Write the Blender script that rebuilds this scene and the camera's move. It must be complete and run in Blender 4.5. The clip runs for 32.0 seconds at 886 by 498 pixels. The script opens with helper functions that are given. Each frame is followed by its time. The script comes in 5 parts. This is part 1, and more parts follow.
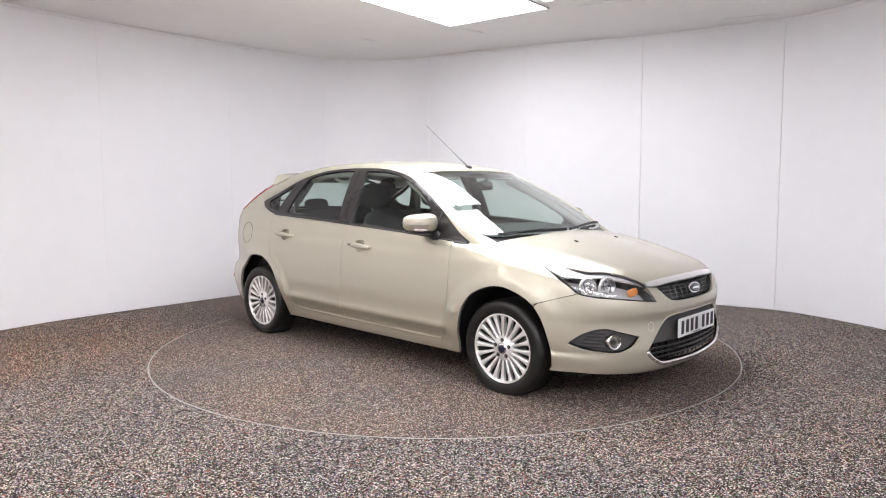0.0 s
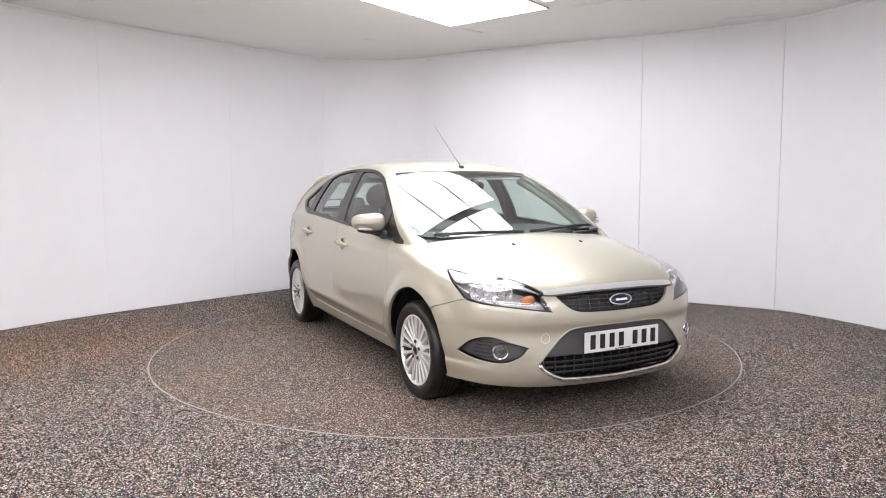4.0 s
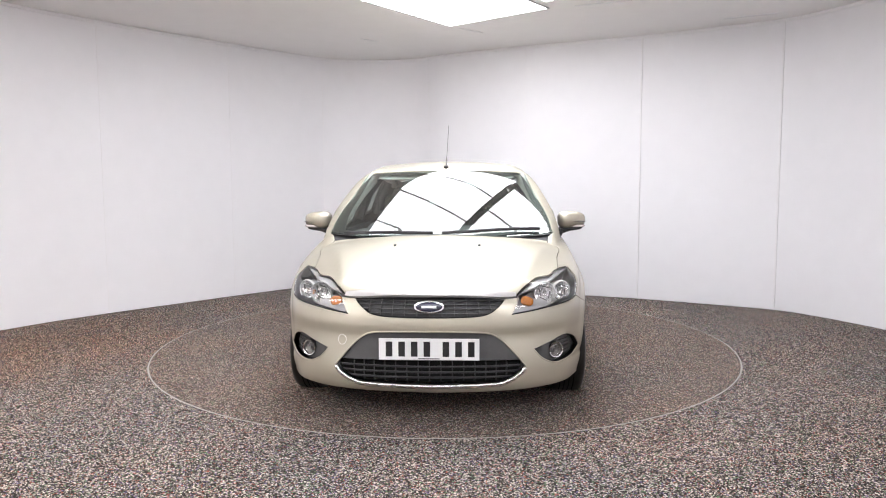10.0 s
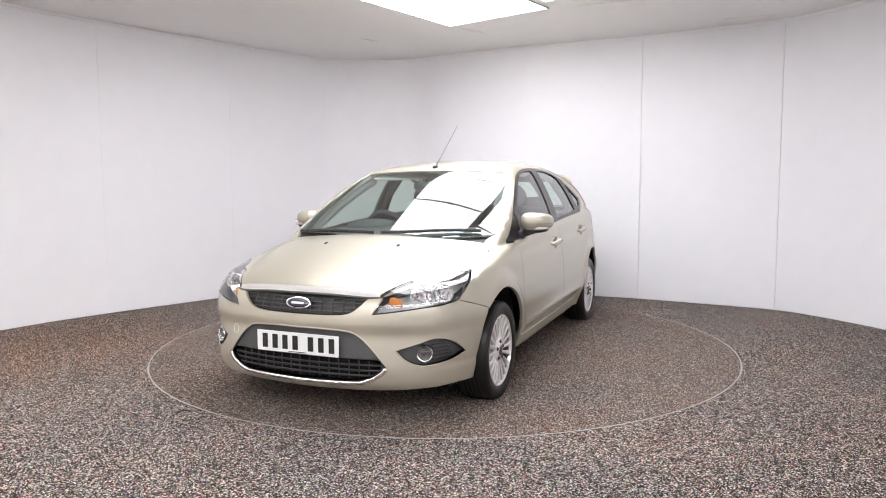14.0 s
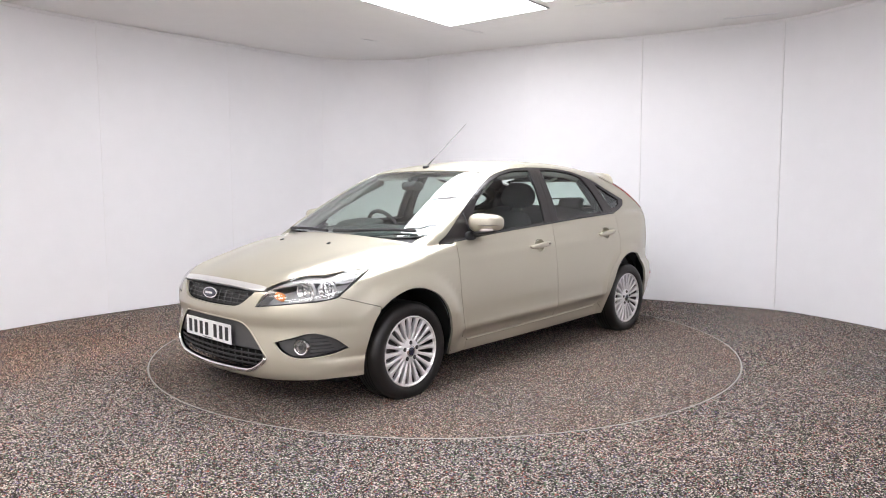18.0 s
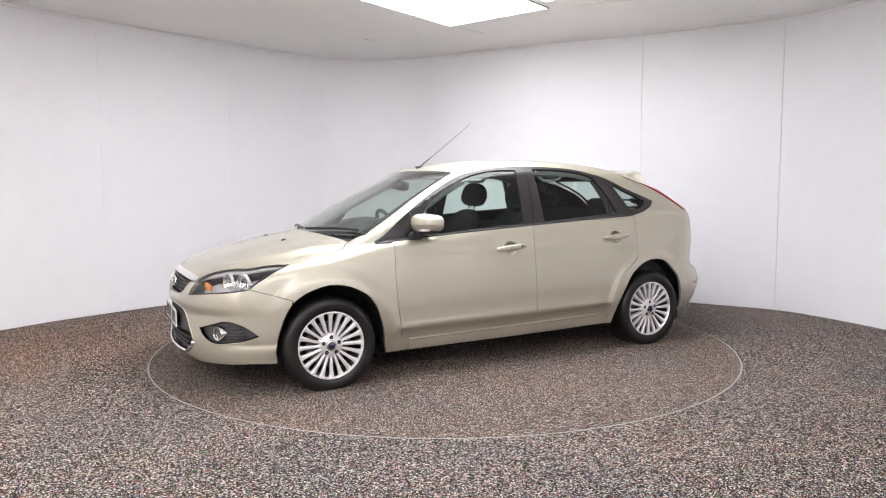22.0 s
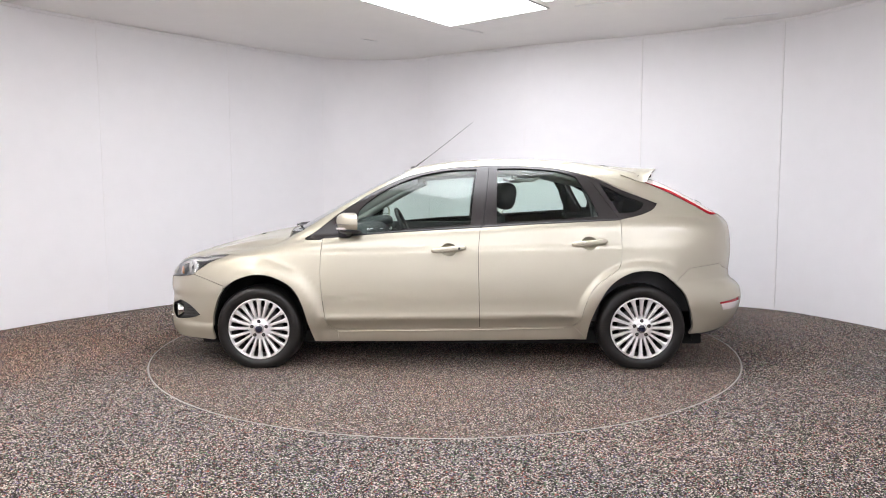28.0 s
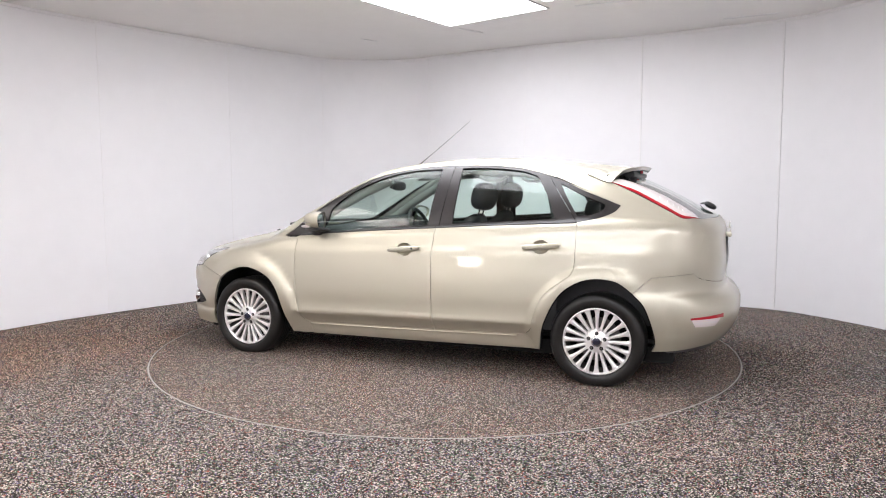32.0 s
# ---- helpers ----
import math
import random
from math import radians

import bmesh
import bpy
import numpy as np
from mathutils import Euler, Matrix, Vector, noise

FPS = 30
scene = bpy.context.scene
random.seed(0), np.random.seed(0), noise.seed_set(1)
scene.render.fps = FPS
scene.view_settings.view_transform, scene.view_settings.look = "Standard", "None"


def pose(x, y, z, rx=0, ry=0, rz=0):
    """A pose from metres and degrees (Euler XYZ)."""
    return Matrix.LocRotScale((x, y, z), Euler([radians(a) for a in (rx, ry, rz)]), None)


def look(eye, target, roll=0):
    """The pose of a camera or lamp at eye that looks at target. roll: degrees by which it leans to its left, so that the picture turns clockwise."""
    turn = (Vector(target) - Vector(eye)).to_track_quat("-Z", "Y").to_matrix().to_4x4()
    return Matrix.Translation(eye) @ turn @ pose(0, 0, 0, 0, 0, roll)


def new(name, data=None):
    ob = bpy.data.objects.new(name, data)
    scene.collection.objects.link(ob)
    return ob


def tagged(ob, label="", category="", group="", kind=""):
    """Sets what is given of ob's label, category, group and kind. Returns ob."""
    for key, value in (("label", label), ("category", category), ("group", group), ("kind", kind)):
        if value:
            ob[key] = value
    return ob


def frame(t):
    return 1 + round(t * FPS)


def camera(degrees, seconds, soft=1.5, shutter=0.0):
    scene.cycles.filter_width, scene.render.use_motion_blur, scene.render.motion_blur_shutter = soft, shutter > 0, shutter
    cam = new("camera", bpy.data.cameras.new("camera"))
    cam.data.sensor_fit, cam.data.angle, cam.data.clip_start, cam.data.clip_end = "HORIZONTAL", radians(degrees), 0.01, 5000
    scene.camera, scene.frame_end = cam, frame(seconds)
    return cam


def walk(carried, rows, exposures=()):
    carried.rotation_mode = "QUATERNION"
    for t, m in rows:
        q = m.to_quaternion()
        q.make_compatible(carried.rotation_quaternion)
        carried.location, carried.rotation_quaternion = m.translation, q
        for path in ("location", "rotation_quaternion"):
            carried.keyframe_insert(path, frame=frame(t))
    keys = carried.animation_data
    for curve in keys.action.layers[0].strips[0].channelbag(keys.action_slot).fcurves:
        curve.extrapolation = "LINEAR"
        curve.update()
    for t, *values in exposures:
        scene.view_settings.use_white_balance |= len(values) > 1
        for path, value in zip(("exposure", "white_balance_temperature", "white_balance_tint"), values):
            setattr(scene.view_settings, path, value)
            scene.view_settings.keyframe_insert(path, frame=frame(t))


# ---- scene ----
SECONDS = 32.0
EYE = (0.0, -5.6264, 1.2553)
PITCH, YAW, ROLL = 5.111, 0.103, -0.22      # degrees
cam = camera(65.06, SECONDS, soft=1.05)
VIEW = pose(*EYE, 90 - PITCH, 0, YAW) @ pose(0, 0, 0, 0, 0, ROLL)
walk(cam, [(0.0, VIEW), (SECONDS, VIEW)])

# ---- light ----
CEIL = 2.88
world = bpy.data.worlds.new("world")
scene.world = world
world.use_nodes = True
world.node_tree.nodes["Background"].inputs[0].default_value = (0.8, 0.85, 0.9, 1)
world.node_tree.nodes["Background"].inputs[1].default_value = 0.05
scene.view_settings.exposure = 0.40

# ---- materials ----
def material(name, colour, rough=0.5, metal=0.0, coat=0.0, grain=0.0, scale=40.0, bump=0.0, bump_scale=300.0, emit=0.0, emit_colour=None, spec=0.5):
    """A principled material whose colour varies at two scales, with fine relief."""
    m = bpy.data.materials.new(name)
    m.use_nodes = True
    nt = m.node_tree
    b = nt.nodes["Principled BSDF"]
    b.inputs["Base Color"].default_value = (*colour, 1)
    b.inputs["Roughness"].default_value = rough
    b.inputs["Metallic"].default_value = metal
    b.inputs["Coat Weight"].default_value = coat
    b.inputs["Coat Roughness"].default_value = 0.03
    b.inputs["Specular IOR Level"].default_value = spec
    co = nt.nodes.new("ShaderNodeTexCoord")
    if grain:
        n1, n2 = nt.nodes.new("ShaderNodeTexNoise"), nt.nodes.new("ShaderNodeTexNoise")
        n1.inputs["Scale"].default_value, n2.inputs["Scale"].default_value = scale, scale / 12
        n1.inputs["Detail"].default_value = 4
        for n in (n1, n2):
            nt.links.new(co.outputs["Object"], n.inputs["Vector"])
        add = nt.nodes.new("ShaderNodeMath")
        add.operation = "ADD"
        nt.links.new(n1.outputs["Fac"], add.inputs[0])
        nt.links.new(n2.outputs["Fac"], add.inputs[1])
        rng = nt.nodes.new("ShaderNodeMapRange")
        rng.inputs["From Min"].default_value, rng.inputs["From Max"].default_value = 0.6, 1.4
        rng.inputs["To Min"].default_value, rng.inputs["To Max"].default_value = 1 - grain, 1 + grain
        nt.links.new(add.outputs[0], rng.inputs["Value"])
        mul = nt.nodes.new("ShaderNodeVectorMath")
        mul.operation = "SCALE"
        mul.inputs[0].default_value = colour
        nt.links.new(rng.outputs[0], mul.inputs["Scale"])
        nt.links.new(mul.outputs[0], b.inputs["Base Color"])
    if bump:
        n3, bp = nt.nodes.new("ShaderNodeTexNoise"), nt.nodes.new("ShaderNodeBump")
        n3.inputs["Scale"].default_value = bump_scale
        bp.inputs["Strength"].default_value, bp.inputs["Distance"].default_value = bump, 0.002
        nt.links.new(co.outputs["Object"], n3.inputs["Vector"])
        nt.links.new(n3.outputs["Fac"], bp.inputs["Height"])
        nt.links.new(bp.outputs["Normal"], b.inputs["Normal"])
    if emit:
        b.inputs["Emission Color"].default_value = (*(emit_colour or colour), 1)
        b.inputs["Emission Strength"].default_value = emit
    return m


def clear(name, tint, gloss_colour=(1, 1, 1), ior=1.45, rough=0.01, gain=1.0):
    """Thin glass: tinted see-through, with mirror gloss by Fresnel."""
    m = bpy.data.materials.new(name)
    m.use_nodes = True
    nt = m.node_tree
    nt.nodes.remove(nt.nodes["Principled BSDF"])
    tr, gl, mx, lw, pw, ma = (nt.nodes.new("ShaderNode" + k) for k in ("BsdfTransparent", "BsdfGlossy", "MixShader", "LayerWeight", "Math", "Math"))
    tr.inputs[0].default_value = (*tint, 1)
    gl.inputs[0].default_value = (*gloss_colour, 1)
    gl.inputs["Roughness"].default_value = rough
    lw.inputs[0].default_value = 0.5
    pw.operation, ma.operation = "POWER", "MULTIPLY_ADD"
    pw.inputs[1].default_value = 4.0
    low = ((ior - 1) / (ior + 1)) ** 2 * gain
    ma.inputs[1].default_value, ma.inputs[2].default_value = 1 - low, low
    nt.links.new(lw.outputs["Facing"], pw.inputs[0])
    nt.links.new(pw.outputs[0], ma.inputs[0])
    nt.links.new(ma.outputs[0], mx.inputs[0])
    nt.links.new(tr.outputs[0], mx.inputs[1])
    nt.links.new(gl.outputs[0], mx.inputs[2])
    nt.links.new(mx.outputs[0], nt.nodes["Material Output"].inputs[0])
    return m


def carpet_material(name, contrast=1.0, tint=(1, 1, 1), stain=None):
    """Speckled loop carpet: black, grey, cream, rust and green flecks; contrast and tint for a more trodden piece that
    also holds the car's shade, stain: the middle and reach of a rusty stain.
    """
    m = bpy.data.materials.new(name)
    m.use_nodes = True
    nt = m.node_tree
    b = nt.nodes["Principled BSDF"]
    b.inputs["Roughness"].default_value = 0.95
    b.inputs["Specular IOR Level"].default_value = 0.1
    geo = nt.nodes.new("ShaderNodeTexCoord")
    warp = nt.nodes.new("ShaderNodeTexNoise")
    warp.inputs["Scale"].default_value = 120
    off = nt.nodes.new("ShaderNodeVectorMath")
    off.operation = "MULTIPLY_ADD"
    off.inputs[1].default_value = (0.003, 0.003, 0)
    nt.links.new(geo.outputs["Object"], warp.inputs["Vector"])
    nt.links.new(warp.outputs["Color"], off.inputs[0])
    nt.links.new(geo.outputs["Object"], off.inputs[2])
    vor = nt.nodes.new("ShaderNodeTexVoronoi")
    vor.inputs["Scale"].default_value = 190
    nt.links.new(off.outputs[0], vor.inputs["Vector"])
    sep = nt.nodes.new("ShaderNodeSeparateColor")
    nt.links.new(vor.outputs["Color"], sep.inputs[0])
    ramp = nt.nodes.new("ShaderNodeValToRGB")
    ramp.color_ramp.interpolation = "CONSTANT"
    flecks = ((0, (.004, .004, .004)), (.40, (.020, .020, .020)), (.53, (.08, .075, .07)), (.62, (.24, .22, .20)), (.70, (.52, .48, .44)), (.80, (.82, .77, .72)), (.88, (.40, .10, .07)), (.915, (.12, .27, .13)), (.955, (.16, .13, .30)))
    els = ramp.color_ramp.elements
    els[0].color = (*flecks[0][1], 1)
    els[1].position, els[1].color = flecks[1][0], (*flecks[1][1], 1)
    for p, c in flecks[2:]:
        els.new(p).color = (*c, 1)
    nt.links.new(sep.outputs[0], ramp.inputs[0])
    soften = nt.nodes.new("ShaderNodeMix")
    soften.data_type = "RGBA"
    soften.inputs["Factor"].default_value = contrast
    soften.inputs[6].default_value = (.205, .183, .167, 1)
    nt.links.new(ramp.outputs[0], soften.inputs[7])
    wear = nt.nodes.new("ShaderNodeTexNoise")
    wear.inputs["Scale"].default_value, wear.inputs["Detail"].default_value = 1.1, 3
    nt.links.new(geo.outputs["Object"], wear.inputs["Vector"])
    wr = nt.nodes.new("ShaderNodeValToRGB")
    wr.color_ramp.elements[0].position, wr.color_ramp.elements[0].color = .35, (.95 * tint[0], .93 * tint[1], .92 * tint[2], 1)
    wr.color_ramp.elements[1].position, wr.color_ramp.elements[1].color = .68, (1.12 * tint[0], 1.00 * tint[1], .92 * tint[2], 1)
    nt.links.new(wear.outputs["Fac"], wr.inputs[0])
    mul = nt.nodes.new("ShaderNodeVectorMath")
    mul.operation = "MULTIPLY"
    nt.links.new(soften.outputs[2], mul.inputs[0])
    nt.links.new(wr.outputs[0], mul.inputs[1])
    out = mul.outputs[0]
    if stain:
        far, fade, blot, weigh, rust = (nt.nodes.new("ShaderNode" + k) for k in ("VectorMath", "MapRange", "TexNoise", "Math", "Mix"))
        far.operation = "DISTANCE"
        far.inputs[1].default_value = (stain[0], stain[1], 0)
        nt.links.new(geo.outputs["Object"], far.inputs[0])
        fade.inputs["From Min"].default_value, fade.inputs["From Max"].default_value = stain[2], stain[2] * .2
        nt.links.new(far.outputs["Value"], fade.inputs["Value"])
        blot.inputs["Scale"].default_value, blot.inputs["Detail"].default_value = 2.6, 4
        nt.links.new(geo.outputs["Object"], blot.inputs["Vector"])
        weigh.operation = "MULTIPLY"
        nt.links.new(fade.outputs[0], weigh.inputs[0])
        nt.links.new(blot.outputs["Fac"], weigh.inputs[1])
        rust.data_type, rust.blend_type = "RGBA", "MULTIPLY"
        rust.inputs[7].default_value = (1.25, .86, .62, 1)
        nt.links.new(weigh.outputs[0], rust.inputs["Factor"])
        nt.links.new(out, rust.inputs[6])
        out = rust.outputs[2]
    nt.links.new(out, b.inputs["Base Color"])
    bp = nt.nodes.new("ShaderNodeBump")
    bp.inputs["Strength"].default_value, bp.inputs["Distance"].default_value = 0.5, 0.004
    bp.invert = True
    nt.links.new(vor.outputs["Distance"], bp.inputs["Height"])
    nt.links.new(bp.outputs["Normal"], b.inputs["Normal"])
    return m


def paint_material():
    """Champagne metallic paint under clear coat, with fine flake."""
    m = material("champagne_paint", (.518, .485, .390), .42, .66, .8)
    nt = m.node_tree
    b = nt.nodes["Principled BSDF"]
    b.inputs["Coat Roughness"].default_value = 0.06
    co, vor, bp = (nt.nodes.new("ShaderNode" + k) for k in ("TexCoord", "TexNoise", "Bump"))
    vor.inputs["Scale"].default_value = 900
    bp.inputs["Strength"].default_value, bp.inputs["Distance"].default_value = 0.06, 0.001
    nt.links.new(co.outputs["Object"], vor.inputs["Vector"])
    nt.links.new(vor.outputs["Fac"], bp.inputs["Height"])
    nt.links.new(bp.outputs["Normal"], b.inputs["Normal"])
    return m


PAINT = paint_material()
BLACK = material("black_plastic", (.022, .022, .024), .45, grain=.15, bump=.1)
GREY_PLASTIC = material("grey_plastic", (.065, .064, .064), .5, grain=.12, bump=.15)
TRIM = material("window_trim", (.026, .023, .023), .26, grain=.1)
SHELL = material("inner_shell_black", (.006, .006, .006), .9)
CHROME = material("chrome", (.82, .81, .80), .12, 1.0)
SLAT = material("grey_slat", (.085, .085, .085), .4, .2)
SATIN = material("satin_silver", (.78, .77, .76), .28, .7)
ALLOY = material("silver_alloy", (.84, .815, .81), .30, .5, coat=.5, grain=.05)
# alloy darkened: the shade behind the spokes is in the colour
BARREL_SHADE = material("rim_barrel_shade", (.10, .095, .09), .5, .5)
RUBBER = material("tyre_rubber", (.010, .009, .0085), .36, grain=.25, scale=60, bump=.2, bump_scale=200, spec=.4)
GLASS = clear("green_tinted_glass", (.77, .87, .83))
SCREEN = clear("windscreen_glass", (.76, .86, .82), ior=1.6, gain=1.8)
LENS = clear("clear_lens", (.92, .92, .92), ior=1.5, gain=2.0)
REFLECTOR = material("lamp_reflector", (.94, .94, .94), .12, .85)
LAMP_BACK = material("lamp_housing_grey", (.60, .595, .595), .35, .1)
BEZEL = material("lamp_bezel_grey", (.66, .655, .655), .3, .2)
AMBER = material("amber_lens", (.78, .27, .05), .2, coat=.6, grain=.3, scale=60)
RED = material("red_lens", (.42, .012, .022), .15, coat=.8)
LAMP_CLEAR = material("pale_lamp_lens", (.78, .70, .69), .15, coat=.8)
PLATE = material("plate_white", (.80, .80, .79), .35, grain=.03)
INK = material("plate_black", (.012, .012, .012), .4)
BLUE = material("badge_blue", (.010, .012, .040), .2, coat=.6)
SEAT = material("seat_cloth", (.030, .030, .033), .9, grain=.2, scale=200, bump=.3)
CABIN = material("cabin_plastic", (.034, .034, .036), .6, grain=.1, bump=.15)
CABIN_LIGHT = material("cabin_lining", (.42, .41, .385), .85, grain=.08)
STEEL = material("brake_steel", (.16, .15, .145), .45, .8, grain=.2)
WHITE = material("white_panel", (.85, .841, .861), .42, grain=.02, scale=6, bump=.03, bump_scale=30)
CEILING = material("ceiling_white", (.88, .865, .855), .8, grain=.02, scale=5)
BATTEN = material("white_joint_strip", (.865, .855, .865), .5, grain=.02)
JOINT_SHADE = material("joint_shade_grey", (.70, .69, .70), .7)
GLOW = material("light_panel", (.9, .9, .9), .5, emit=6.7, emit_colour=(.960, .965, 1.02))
# glow of the added fill panels, which stay out of view
FILL_REAR = material("fill_panel_rear", (.9, .9, .9), .5, emit=8.0, emit_colour=(.960, .965, 1.02))
FILL_LEFT = material("fill_panel_left", (.9, .9, .9), .5, emit=7.5, emit_colour=(1.0, .94, .89))
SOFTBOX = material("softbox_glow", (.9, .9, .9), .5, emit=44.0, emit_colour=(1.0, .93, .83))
FRAME = material("light_frame", (.45, .45, .44), .5, .3)
DARK = material("dark_slot", (.06, .055, .05), .8)
RING = material("aluminium_trim", (.34, .32, .295), .6, .3, grain=.2)
CARPET = carpet_material("speckled_carpet", .90, (.88, .88, .885), (-3.1, -.2, 1.7))
# trodden, and tinted darker for part of the shade round the car
DECK = carpet_material("trodden_shaded_carpet", .72, (.85, .80, .77))


# ---- mesh helpers ----
def link_mesh(name, verts, faces, mat, parent=None, label="", smooth=False, normals=None):
    me = bpy.data.meshes.new(name)
    me.from_pydata([tuple(v) for v in verts], [], [tuple(int(i) for i in f) for f in faces])
    me.materials.append(mat)
    if smooth:
        me.polygons.foreach_set("use_smooth", [True] * len(me.polygons))
    if normals is not None:
        me.normals_split_custom_set_from_vertices([tuple(n) for n in normals])
    me.update()
    ob = new(name, me)
    ob.parent = parent
    if label:
        ob["label"] = label
    return ob


def part(name, bm, mat, parent, label="", smooth=False):
    """Links a bmesh as one mesh object under a thing or a part."""
    bmesh.ops.recalc_face_normals(bm, faces=bm.faces)
    me = bpy.data.meshes.new(name)
    bm.to_mesh(me)
    bm.free()
    me.materials.append(mat)
    if smooth:
        me.polygons.foreach_set("use_smooth", [True] * len(me.polygons))
        me.set_sharp_from_angle(angle=radians(38))
    ob = new(name, me)
    ob.parent = parent
    if label:
        ob["label"] = label
    return ob


def box(size, at=(0, 0, 0), bevel=0.0, turn=(0, 0, 0), segments=2):
    bm = bmesh.new()
    bmesh.ops.create_cube(bm, size=1)
    bmesh.ops.scale(bm, vec=size, verts=bm.verts)
    if bevel:
        bmesh.ops.bevel(bm, geom=list(bm.edges), offset=bevel, segments=segments, affect="EDGES", profile=.6)
    bmesh.ops.transform(bm, matrix=pose(*at, *turn), verts=bm.verts)
    return bm


def merge(a, b):
    me = bpy.data.meshes.new("tmp")
    b.to_mesh(me)
    b.free()
    a.from_mesh(me)
    bpy.data.meshes.remove(me)
    return a


def lathe(profile, steps=48, axis="y", a0=0.0, a1=math.tau, close=True):
    """Turns (radius, height) pairs round an axis through the origin."""
    full = abs(a1 - a0 - math.tau) < 1e-6
    k = steps if full else steps + 1
    verts, faces, n = [], [], len(profile)
    for i in range(k):
        a = a0 + (a1 - a0) * i / steps
        c, s = math.cos(a), math.sin(a)
        for r, h in profile:
            verts.append({"y": (r * c, h, r * s), "x": (h, r * c, r * s), "z": (r * c, r * s, h)}[axis])
    for i in range(steps):
        j = (i + 1) % k
        for q in range(n - 1):
            faces.append((i * n + q, i * n + q + 1, j * n + q + 1, j * n + q))
    bm = bmesh.new()
    vs = [bm.verts.new(v) for v in verts]
    for f in faces:
        try:
            bm.faces.new([vs[i] for i in f])
        except ValueError:
            pass
    bmesh.ops.remove_doubles(bm, verts=bm.verts, dist=1e-5)
    return bm


def tube(points, radius, steps=8, taper=1.0):
    """A round rod along points."""
    pts = [Vector(p) for p in points]
    bm = bmesh.new()
    rings = []
    for i, p in enumerate(pts):
        d = (pts[min(i + 1, len(pts) - 1)] - pts[max(i - 1, 0)]).normalized()
        a = d.cross(Vector((0, 0, 1)) if abs(d.z) < .9 else Vector((1, 0, 0))).normalized()
        b = d.cross(a)
        r = radius * (1 + (taper - 1) * i / max(1, len(pts) - 1))
        rings.append([bm.verts.new(p + (a * math.cos(t) + b * math.sin(t)) * r) for t in (math.tau * k / steps for k in range(steps))])
    for u, v in zip(rings, rings[1:]):
        for k in range(steps):
            bm.faces.new((u[k], u[(k + 1) % steps], v[(k + 1) % steps], v[k]))
    bm.faces.new(rings[0][::-1])
    bm.faces.new(rings[-1])
    return bm


def blob(size, at=(0, 0, 0), power=3.0, rings=14, steps=24, turn=(0, 0, 0)):
    """A rounded block: a superellipsoid with half sizes."""
    bm = bmesh.new()
    f = lambda v: math.copysign(abs(v) ** (2 / power), v)
    grid = []
    for i in range(rings + 1):
        e = -math.pi / 2 + math.pi * i / rings
        grid.append([bm.verts.new((size[0] * f(math.cos(e)) * f(math.cos(a)), size[1] * f(math.cos(e)) * f(math.sin(a)), size[2] * f(math.sin(e)))) for a in (math.tau * k / steps for k in range(steps))])
    for u, v in zip(grid, grid[1:]):
        for k in range(steps):
            bm.faces.new((u[k], u[(k + 1) % steps], v[(k + 1) % steps], v[k]))
    bmesh.ops.remove_doubles(bm, verts=bm.verts, dist=1e-6)
    bmesh.ops.transform(bm, matrix=pose(*at, *turn), verts=bm.verts)
    return bm


# ---- the studio room ----
WALL = ((-1.53, 3.28), (-1.19, 3.42), (-.77, 3.46), (-.35, 3.37), (0, 3.13), (.3, 2.95), (.945, 2.60), (1.6, 2.32), (2.15, 2.07), (2.75, 1.71), (3.33, 1.33), (3.58, .95), (3.73, .6), (3.84, .25), (4.0, -.8), (4.05, -3), (3.9, -5.5), (3.0, -7.2), (0, -7.6), (-3, -7.2), (-4.0, -5.5), (-4.25, -3), (-4.25, -1), (-4.06, .1), (-3.75, .75), (-3.37, 1.27), (-2.95, 1.77), (-2.43, 2.37), (-1.95, 2.90))
JOINTS = ((-1.53, 3.28), (-.2, 3.28), (.945, 2.60), (2.15, 2.07), (3.33, 1.33), (3.9, -.1), (4.04, -1.5), (4.05, -3), (3.98, -4.5), (3.5, -6.5), (2.3, -7.4), (.8, -7.6), (-.8, -7.6), (-2.3, -7.4), (-3.5, -6.5), (-4.1, -4.7), (-4.25, -3), (-4.22, -1.2), (-3.95, .35), (-3.37, 1.27), (-2.43, 2.37))
ring_curve = []
for i in range(len(WALL)):
    a, b, c, d = (np.array(WALL[(i + k) % len(WALL)]) for k in (-1, 0, 1, 2))
    m = max(2, int(np.linalg.norm(c - b) / .06))
    for j in range(m):
        t = j / m
        ring_curve.append(.5 * (2 * b + (c - a) * t + (2 * a - 5 * b + 4 * c - d) * t * t + (3 * b - a - 3 * c + d) * t ** 3))
ring_curve = np.array(ring_curve)
tan = np.roll(ring_curve, -1, 0) - np.roll(ring_curve, 1, 0)
tan /= np.linalg.norm(tan, axis=1, keepdims=True)
OUT = np.c_[-tan[:, 1], tan[:, 0]]              # away from the room: the wall runs clockwise seen from above


def wall_sheet(ids, inner, outer, z0, z1):
    """A curved sheet of the wall with thickness, over consecutive stations."""
    prof = [(ring_curve[i] + OUT[i] * inner, ring_curve[i] + OUT[i] * outer) for i in ids]
    verts, k = [], len(ids)
    for z in (z0, z1):
        for side in (0, 1):
            verts += [(*q[side], z) for q in prof]
    f = []
    for i in range(k - 1):
        f += [(i, i + 1, 2 * k + i + 1, 2 * k + i), (k + i + 1, k + i, 3 * k + i, 3 * k + i + 1), (i + 1, i, k + i, k + i + 1), (2 * k + i, 2 * k + i + 1, 3 * k + i + 1, 3 * k + i)]
    f += [(0, 2 * k, 3 * k, k), (k - 1, 2 * k - 1, 4 * k - 1, 3 * k - 1)]
    return verts, f


